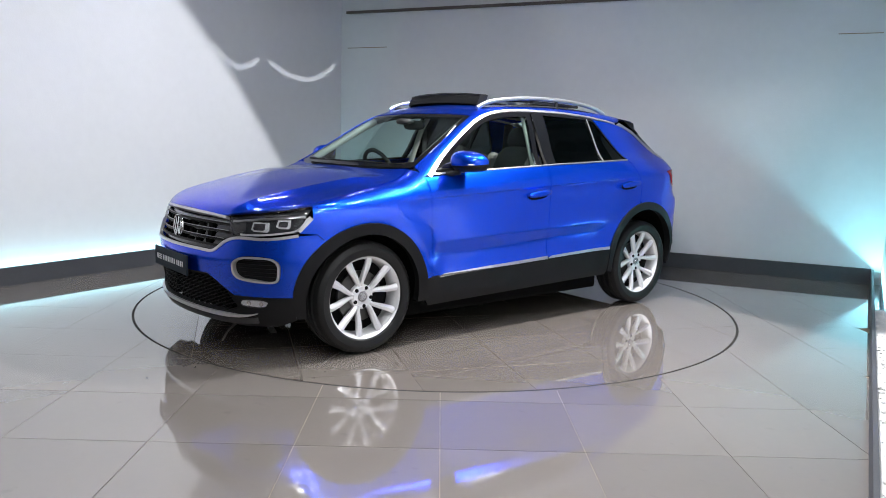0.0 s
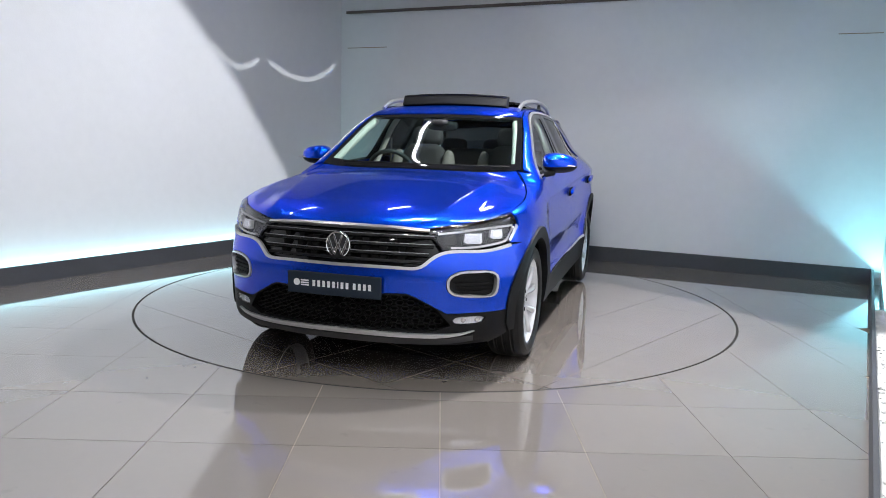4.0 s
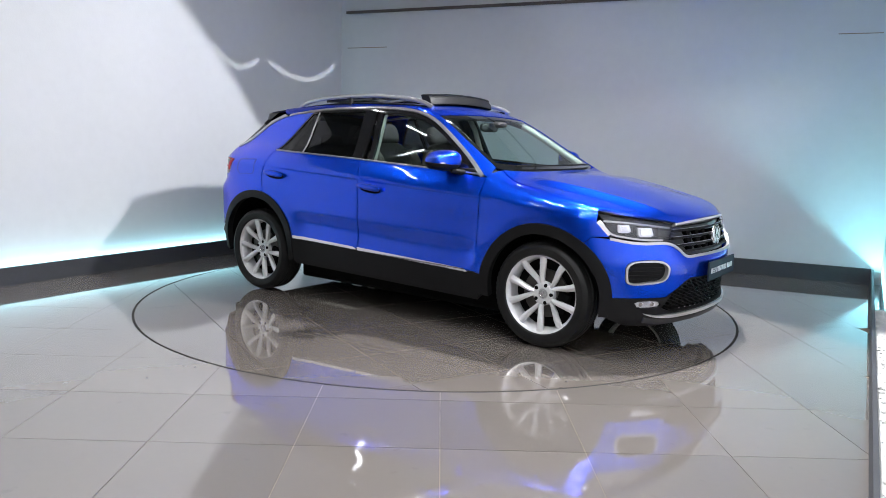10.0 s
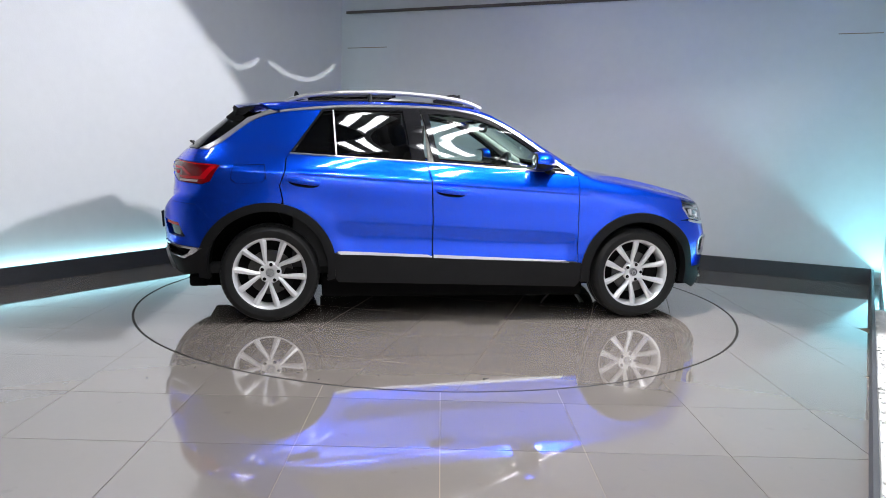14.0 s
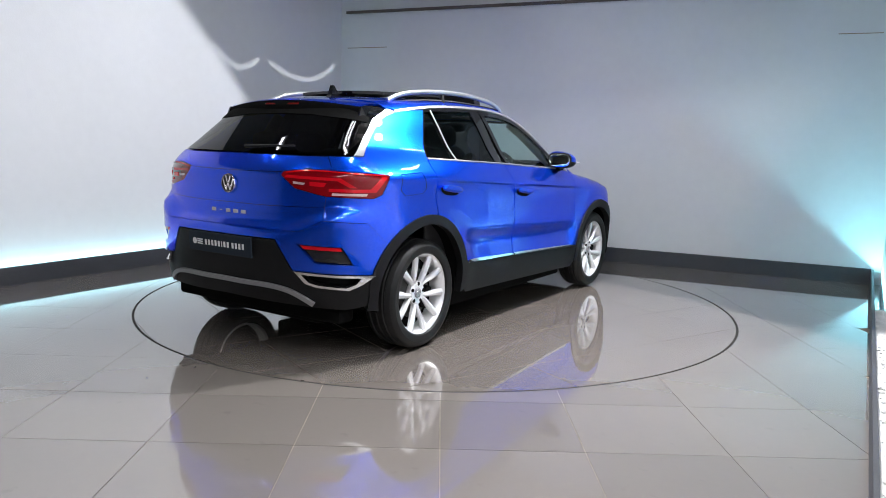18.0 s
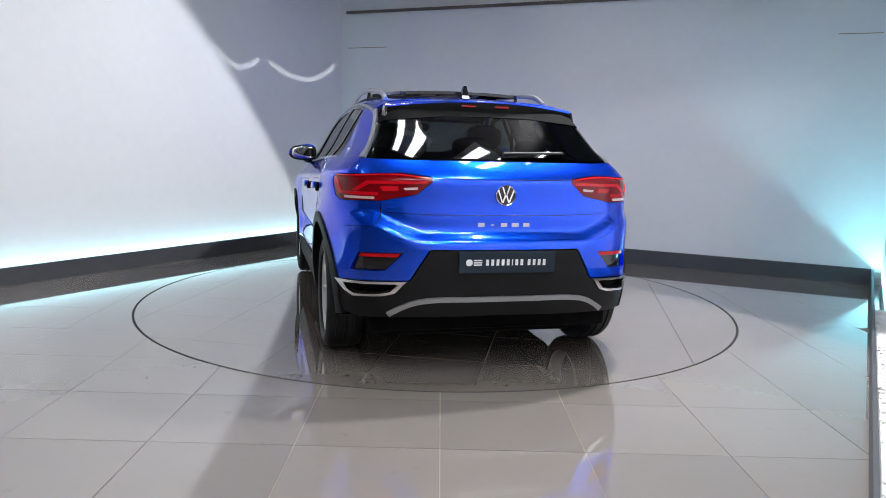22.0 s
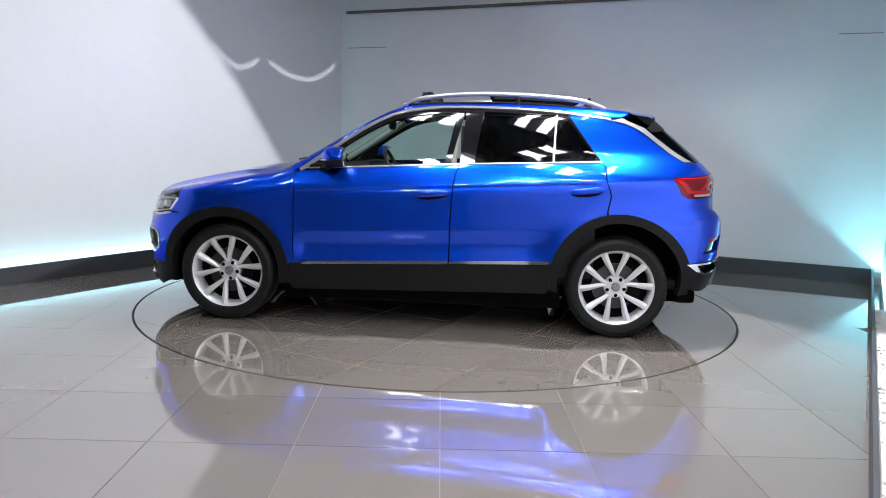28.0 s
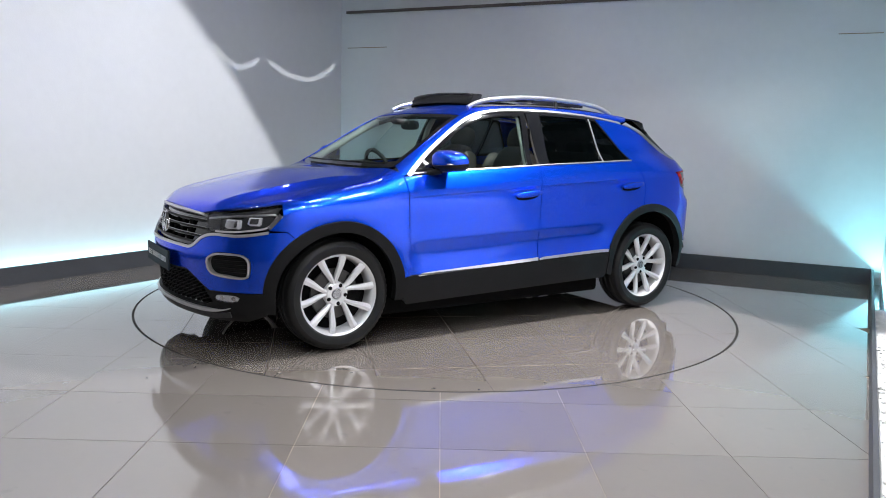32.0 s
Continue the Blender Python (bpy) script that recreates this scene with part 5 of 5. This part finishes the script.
for s in (1, -1):
    at = Matrix.Translation((0.560, 0.892 * s, 1.108)) @ Matrix.Diagonal((1, s, 1, 1))
    body_m = split(mirror_shape(), -0.010, True)
    low_m = split(mirror_shape(), -0.012, False)
    for b in (body_m, low_m):
        bmesh.ops.transform(b, matrix=at, verts=b.verts[:])
        if s < 0:
            bmesh.ops.reverse_faces(b, faces=b.faces[:])
    mir = part("door_mirror", smooth(body_m, 50), M_BLUE, car, "blue and black door mirror")
    part("mirror_base", smooth(low_m, 50), M_BLACK, mir, "black mirror underside")
    part("mirror_arm", tube([(0.600, 0.86 * s, 1.052), (0.635, 0.815 * s, 1.040), (0.665, 0.785 * s, 1.035)], [0.026, 0.024, 0.028], 10, 0.8), M_BLACK, mir)
    part("mirror_foot", blob((0.675, 0.790 * s, 1.046), (0.075, 0.014, 0.024), 3), M_BLACK, mir)
    slant = Matrix.Rotation(radians(6 * s), 4, "Z")
    part("mirror_bezel", blob((0.4975, 0.888 * s, 1.112), (0.007, 0.106, 0.060), 3.2, m=slant), M_BLACK, mir, "black mirror bezel")
    part("mirror_glass", blob((0.4915, 0.889 * s, 1.112), (0.003, 0.092, 0.049), 3.4, m=slant), M_MIRROR, mir, "mirror glass")
    part("mirror_lamp", blob((0.605, 0.965 * s, 1.098), (0.020, 0.042, 0.006), 2.4, m=Matrix.Rotation(radians(-28 * s), 4, "Z")), M_CLEARLAMP, mir, "clear indicator strip")
flap = [(-1.325, 1.055), (-1.52, 1.048), (-1.535, 0.955), (-1.50, 0.925), (-1.345, 0.935), (-1.315, 0.965)]
pair = panel("fuel_flap_joint", flap, M_GLOSS, car, lift=0.0008, depth=0.002, cuts=[loop_band(flap, 0.004)], gap=0, grid=0.05)
bpy.data.objects.remove(pair[0])
# thin black bands put in the shade lines of two tailgate creases
panel("tailgate_crease", band(curve([(-2.195, 1.050), (-2.35, 1.047), (-UM, 1.046)]), 0.003), M_GLOSS, tg, whole=True, lift=0.0006, depth=0.001, gap=0, grid=0.05)
low_shade_line = panel("tailgate_crease", band(curve([(-1.95, 0.868), (-2.2, 0.862), (-UM, 0.862)]), 0.003), M_GLOSS, tg, whole=True, lift=0.0006, depth=0.001, gap=0, grid=0.05)
for y0, y1 in ((0.62, 0.02), (0.05, -0.52)):
    pts = [(0.93 - 0.17 * abs(y0 * 0.0 + (y0 + (y1 - y0) * k / 10)) ** 2, y0 + (y1 - y0) * k / 10) for k in range(11)]
    p = above(np.array(pts))
    part("wiper", tube([tuple(q + (0, 0, 0.014)) for q in p], 0.006, 6), M_BLACK, car, "black windscreen wiper")
p = around(np.array([(-UM + 0.02, 1.170), (-2.50, 1.172), (-2.36, 1.176), (-2.24, 1.178), (-2.14, 1.180)]))
p[:, 1] *= -1
part("rear_wiper", tube([tuple(q + (-0.016, 0, 0.010)) for q in p], [0.014, 0.012, 0.010, 0.008, 0.006], 8, 0.8), M_BLACK, car, "black rear wiper")


# ---- badges and plates: plain shapes ----
def badge(x, z, r, face, name):
    """A chrome ring round a dark disc with plain slanted bars."""
    m = pose(x, 0, z, 0, 0, -90 * face) @ Matrix.Rotation(0, 4, "X")
    bm = smooth(lathe([(r * 0.86, 0.0), (r * 0.88, 0.012), (r * 0.95, 0.015), (r, 0.010), (r, 0.0)], 48), 35)
    bmesh.ops.transform(bm, matrix=m, verts=bm.verts[:])
    ob = part(name, bm, M_CHROME, car, "round chrome badge")
    bm = lathe([(0.0005, 0.005), (r * 0.88, 0.005)], 40)
    bmesh.ops.transform(bm, matrix=m, verts=bm.verts[:])
    part("badge_disc", bm, M_LAMPDARK, ob)
    for dx, dz, a, ln in ((-0.22, 0.42, -20, 0.78), (0.22, 0.42, 20, 0.78), (-0.56, -0.08, -20, 1.25), (0.56, -0.08, 20, 1.25), (-0.17, -0.36, 20, 0.80), (0.17, -0.36, -20, 0.80)):
        b = box(-r * 0.085, 0.004, -r * ln / 2, r * 0.085, 0.013, r * ln / 2, 0.002, m=pose(dx * r, 0, dz * r, 0, a, 0))
        bmesh.ops.transform(b, matrix=m, verts=b.verts[:])
        part("badge_bar", b, M_CHROME, ob)


badge(2.052, 0.697, 0.070, 1, "front_badge")
badge(-2.004, 0.968, 0.056, -1, "rear_badge")


def plate(x, z, lean, face, name):
    m = pose(x, 0, z, 0, 0, 90 * face) @ pose(0, 0, 0, lean, 0, 0)
    bm = box(-0.262, -0.006, -0.0575, 0.262, 0.006, 0.0575, 0.003)
    bmesh.ops.transform(bm, matrix=m, verts=bm.verts[:])
    ob = part(name, bm, M_PLATE, car, "charcoal show plate with white printed bars")
    bars = [(-0.225, -0.171, 0.002, 0.020)]
    x0 = -0.118
    for k in range(13):
        if k == 8:
            x0 += 0.012
            continue
        w = 0.006 if k == 5 else 0.015
        bars.append((x0, x0 + w, -0.016, 0.016))
        x0 += w + 0.0130
    for a, b, lo, hi in bars[1:]:
        c = box(a, -0.0078, lo, b, -0.0055, hi)
        bmesh.ops.transform(c, matrix=m, verts=c.verts[:])
        part("printed_bar", c, M_PLATEBAR, ob)
    c = smooth(lathe([(0.0005, -0.0078), (0.018, -0.0078), (0.018, -0.005)], 20))
    bmesh.ops.transform(c, matrix=m @ Matrix.Translation((-0.208, 0, 0.0)), verts=c.verts[:])
    part("printed_disc", c, M_PLATEBAR, ob)
    for dz in (-0.012, 0.0, 0.012):
        c = box(-0.185, -0.0078, dz - 0.004, -0.140, -0.0055, dz + 0.003)
        bmesh.ops.transform(c, matrix=m, verts=c.verts[:])
        part("printed_bar", c, M_PLATEBAR, ob)


plate(2.108, 0.496, 0, 1, "front_plate")
plate(-2.082, 0.626, 4, -1, "rear_plate")
for k, w in enumerate((0.034, 0.018, 0.034, 0.038, 0.034)):
    y = 0.128 - 0.062 * k
    p = around(np.array([(-UM + abs(y) * 0.98, 0.812)]))[0]
    part("badge_letter_bar", box(p[0] - 0.005, y - w / 2, 0.802 if k != 1 else 0.809, p[0] + 0.002, y + w / 2, 0.822 if k != 1 else 0.814, 0.001), M_BRIGHT, tg, "small bright badge bar")

# ---- cabin ----
cabin = box(-1.72, -0.68, 0.30, 0.95, 0.68, 0.36)
part("cabin_floor", cabin, M_DASH, car, "dark carpeted cabin floor")
for s in (1, -1):
    part("door_lining", box(-1.15, 0.755 * s if s > 0 else -0.775, 0.36, 0.85, 0.775 if s > 0 else -0.755, 1.035, 0.008), M_DASH, car, "dark inner door lining")
    part("pillar_lining", tube([tuple(q) for q in above(np.array([(0.80, 0.672 * s), (0.6, 0.630 * s), (0.42, 0.592 * s), (0.30, 0.560 * s)])) - np.array((0, 0.030 * s, 0.035))], 0.026, 8), M_BEIGE, car, "pale beige pillar lining")
    part("belt_pillar_lining", tube([(-0.20, 0.735 * s, 1.04), (-0.22, 0.610 * s, 1.33), (-0.24, 0.555 * s, 1.42)], 0.022, 8), M_BEIGE, car, "pale beige pillar lining")
    part("rear_pillar_lining", tube([(-1.25, 0.66 * s, 1.06), (-1.12, 0.50 * s, 1.38)], 0.04, 8), M_DASH, car)
    part("seat_belt", box(-0.285, 0.628 * s - 0.004, 0.95, -0.245, 0.628 * s + 0.004, 1.34, 0.002, m=None), M_DASH, car)
lining = [(0.27, 0.0), (0.262, 0.38), (0.245, 0.53), (-0.5, 0.515), (-1.30, 0.49), (-1.34, 0.0)]
panel("headliner", lining, M_HEADLINER, car, above, "pale grey headliner", whole=True, lift=-0.042, depth=0.0, cuts=[[(0.05, 0.0), (0.03, 0.38), (-0.79, 0.38), (-0.79, 0.0)]])
bm = bmesh.new()
rows = []
for y in np.linspace(-0.72, 0.72, 21):
    q = (y / 0.72) ** 2
    hood_d = 0.045 * math.exp(-((y + 0.37) / 0.16) ** 2)
    rows.append([bm.verts.new(c) for c in ((0.90 - 0.10 * q, y, 1.015), (0.72, y, 1.030 + hood_d * 0.5), (0.54, y, 1.020 + hood_d), (0.48, y, 0.985 + hood_d * 0.6), (0.50, y, 0.86), (0.56, y, 0.70), (0.62, y, 0.50))])
for p, q in zip(rows, rows[1:]):
    for i in range(6):
        bm.faces.new((p[i], p[i + 1], q[i + 1], q[i]))
bmesh.ops.recalc_face_normals(bm, faces=bm.faces[:])
dash = part("dashboard", smooth(bm, 40), M_DASH, car, "black soft dashboard")
part("instrument_cowl", blob((0.50, -0.37, 1.03), (0.07, 0.17, 0.045), 3), M_DASH, dash)
part("centre_screen", box(0.478, -0.11, 0.90, 0.492, 0.11, 1.01, 0.005), M_GLOSS, dash, "dark centre screen")
part("centre_console", box(-0.30, -0.10, 0.36, 0.52, 0.10, 0.62, 0.02), M_DASH, dash)
# steering wheel on the right-hand side
sw = []
for k in range(40):
    a = 2 * math.pi * k / 40
    sw.append((0.185 * math.cos(a), 0.185 * math.sin(a), 0))
bm = tube(sw, 0.016, 10, 1.0, closed=True)
m = pose(0.36, -0.37, 0.985, 0, -66, 0)
bmesh.ops.transform(bm, matrix=m, verts=bm.verts[:])
st = part("steering_wheel", bm, M_DASH, car, "black leather steering wheel")
for a in (0, 90, 180):
    b = box(0.05, -0.02, -0.008, 0.18, 0.02, 0.008, 0.004, m=m @ Matrix.Rotation(radians(a + 90), 4, "Z"))
    part("wheel_spoke", b, M_SATIN if a == 90 else M_DASH, st)
b = blob((0, 0, 0), (0.07, 0.065, 0.02), 3)
bmesh.ops.transform(b, matrix=m, verts=b.verts[:])
part("airbag_cover", b, M_DASH, st)


def seat(x, y, width, name="front_seat"):
    s = new(name)
    s.parent = car
    s["label"] = "dark fabric seat with pale side bolsters"
    w = width / 2
    part("seat_cushion", blob((x + 0.05, y, 0.56), (0.27, w, 0.085), 4), M_SEAT, s)
    rot = Matrix.Rotation(radians(-17), 4, "Y")
    part("backrest", blob((x - 0.27, y, 0.90), (0.075, w * 0.80, 0.32), 4, m=rot), M_SEAT2, s, "grey fabric backrest")
    for sy in (-1, 1):
        part("bolster", blob((x - 0.235, y + sy * w * 0.86, 0.88), (0.085, w * 0.2, 0.29), 3, m=rot), M_BOLSTER, s, "pale beige side bolster")
        part("headrest_post", tube([(x - 0.355, y + sy * 0.06, 1.18), (x - 0.37, y + sy * 0.06, 1.25)], 0.006), M_CHROME, s)
    part("headrest", blob((x - 0.385, y, 1.27), (0.055, 0.13, 0.085), 3.2, m=rot), M_SEAT, s, "dark headrest")


seat(-0.05, 0.36, 0.50)
seat(-0.02, -0.36, 0.50)
bench = new("rear_bench")
bench.parent = car
bench["label"] = "dark fabric rear bench"
part("bench_cushion", blob((-0.92, 0, 0.55), (0.26, 0.64, 0.09), 5), M_SEAT, bench)
part("bench_back", blob((-1.24, 0, 0.88), (0.075, 0.64, 0.30), 5, m=Matrix.Rotation(radians(-18), 4, "Y")), M_SEAT, bench)
for y in (-0.40, 0, 0.40):
    part("headrest", blob((-1.34, y, 1.20), (0.045, 0.12, 0.065), 3.2), M_SEAT, bench)
part("parcel_shelf", box(-1.80, -0.58, 1.02, -1.36, 0.58, 1.04, 0.006), M_DASH, car, "black parcel shelf")
part("rear_view_mirror", blob((0.32, 0.0, 1.345), (0.02, 0.115, 0.034), 3.4), M_DASH, car, "black interior mirror")
part("camera_housing", blob((0.40, 0.0, 1.368), (0.06, 0.06, 0.022), 3), M_DASH, car)
for s in (1, -1):
    part("sun_visor", box(0.06, 0.16 * s if s > 0 else -0.46, 1.418, 0.24, 0.46 if s > 0 else -0.16, 1.430, 0.004, m=pose(0, 0, 0)), M_HEADLINER, car, "pale sun visor")

# ---- ceiling lights over and behind the camera ----
def ceiling_light(x, y, w=0.6, d=0.54):
    t = tagged(new("ceiling_light"), "white twin-strip LED ceiling light, switched on", "ceiling light", "studio ceiling lights")
    t.matrix_world = pose(x, y, CEIL, 0, 0, -28)
    bm = box(-w / 2, -d / 2, -0.030, w / 2, d / 2, -0.002)
    part("frame", bm, M_WHITE, t)
    for x0 in (-0.215, 0.075):
        part("diffuser", box(x0, -d / 2 + 0.03, -0.036, x0 + 0.14, d / 2 - 0.03, -0.031), M_PANEL, t)


for x, y in LIGHTS:
    ceiling_light(x, y)
for x, y in STRIPS:
    t = tagged(new("strip_light"), "slim white LED ceiling strip, switched on", "strip light", "studio ceiling strips")
    t.matrix_world = pose(x, y, CEIL, 0, 0, 62)
    part("housing", box(-0.30, -0.05, -0.035, 0.30, 0.05, -0.002, 0.006), M_WHITE, t)
    part("diffuser", box(-0.28, -0.022, -0.041, 0.28, 0.022, -0.036), M_PANEL, t)
# the third, slotted lamp is made up for the wall arcs
for p in (FLOOD_A, FLOOD_B, SLOTTED):
    t = tagged(new("floodlight"), "small black unseen ceiling lamp, switched on", "floodlight", "ceiling floodlights")
    t.location = (p[0], p[1], p[2])
    part("lamp_housing", box(-0.09, -0.09, 0.06, 0.09, 0.09, CEIL - p[2] - 0.002, 0.01), M_BLACK, t)
    if p == FLOOD_B:
        # two added unseen flags cut the beam at the wall's far end and top
        eye = Vector(p)
        corner, foot, side = [(Vector(q) - eye).normalized() * 0.26 for q in ((3.72, 1.33, 1.95), (2.97, 1.69, 0.24), (1.35, 2.42, 1.62))]
        axis = (Vector(AIM_B) - eye).normalized()
        for a, b in ((corner, foot), (corner, side)):
            run = (b - a).normalized()
            out = run.cross(axis).normalized()
            if out.dot(a - axis * 0.26) < 0:
                out = -out
            q = [a - run * 0.16, b + run * 0.20, b + run * 0.20 + out * 0.22, a - run * 0.16 + out * 0.22]
            bm = bmesh.new()
            near, far = [bm.verts.new(v) for v in q], [bm.verts.new(v + axis * 0.003) for v in q]
            bm.faces.new(near), bm.faces.new(far)
            for k in range(4):
                bm.faces.new((near[k], near[(k + 1) % 4], far[(k + 1) % 4], far[k]))
            bmesh.ops.recalc_face_normals(bm, faces=bm.faces[:])
            part("beam_flag", bm, M_BLACK, t, "unseen black flag added to cut off the beam")
    if p == SLOTTED:
        # added mask: its slots are shaped to project the arcs
        slots = [band(curve(line, 0.004), w) for line, w in (
            ([(-0.1182, 0.0117), (-0.1041, 0.0015), (-0.0874, -0.0064), (-0.0708, -0.0061), (-0.0512, 0.0036)], 0.0056),
            ([(-0.034, 0.0021), (-0.0124, -0.0067), (0.0119, -0.0118), (0.0426, -0.0109), (0.0644, -0.0032), (0.0842, 0.0096)], 0.0056),
            ([(0.1057, 0.0012), (0.1094, 0.0009), (0.1141, 0.0002)], 0.0034))]
        loops = [[(-0.24, -0.16), (0.24, -0.16), (0.24, 0.16), (-0.24, 0.16)]] + slots
        pts, edges = [], []
        for c in loops:
            edges += [(len(pts) + k, len(pts) + (k + 1) % len(c)) for k in range(len(c))]
            pts += [tuple(q) for q in c]
        v, f = cdt_mesh(pts, edges, lambda c: ~np.any([inside(np.array(q), c) for q in slots], axis=0))
        bm = slab(v, f, -0.0004, 0.0)
        ob = part("slotted_shade", bm, M_BLACK, t, "unseen black mask with curved slots, added to draw wall arcs")
        ob.matrix_basis = Matrix.Translation(-Vector(p)) @ look(p, AIM_SLOTTED) @ Matrix.Translation((0, 0, -0.35))
        part("shade_arm", tube([(0, 0, 0.07)] + [(Vector(AIM_SLOTTED) - Vector(p)).normalized() * 0.33 + Vector((0, 0, 0.12))], 0.008, 6), M_BLACK, t)


# ---- motion ----
ANGLES = [(0.0, 219.0), (0.25, 219.05), (0.5, 219.3), (1.0, 221.0), (1.5, 224.4), (2.0, 229.3), (2.5, 234.9), (3.0, 240.7), (3.5, 246.5), (5.5, 270.3), (6.0, 276.3), (8.0, 300.0), (10.0, 323.4), (12.0, 346.5), (14.0, 369.5),
          (16.5, 398.6), (18.0, 416.1), (20.0, 440.0), (22.0, 463.8), (24.0, 487.4), (25.5, 505.1), (27.5, 528.8), (28.0, 534.7), (29.0, 546.0), (30.0, 557.2), (30.5, 562.8), (31.0, 567.9), (31.5, 571.3), (32.0, 573.2)]


def motions():
    """The turntable turns, and the car with it."""
    off = Matrix.Translation((0.0384, 0.1278, 0.006))
    walk(car, [(t, pose(0, 0, 0, 0, 0, a) @ off) for t, a in ANGLES])
    walk(turntable, [(t, pose(0, 0, 0.0, 0, 0, a + 66.5)) for t, a in ANGLES])


lay_tiles(turntable, DISC - 0.003, False, M_DISC_TILE, 0.0)
lay_tiles(FLOOR, RING, True, M_TILE, 0.0)
motions()
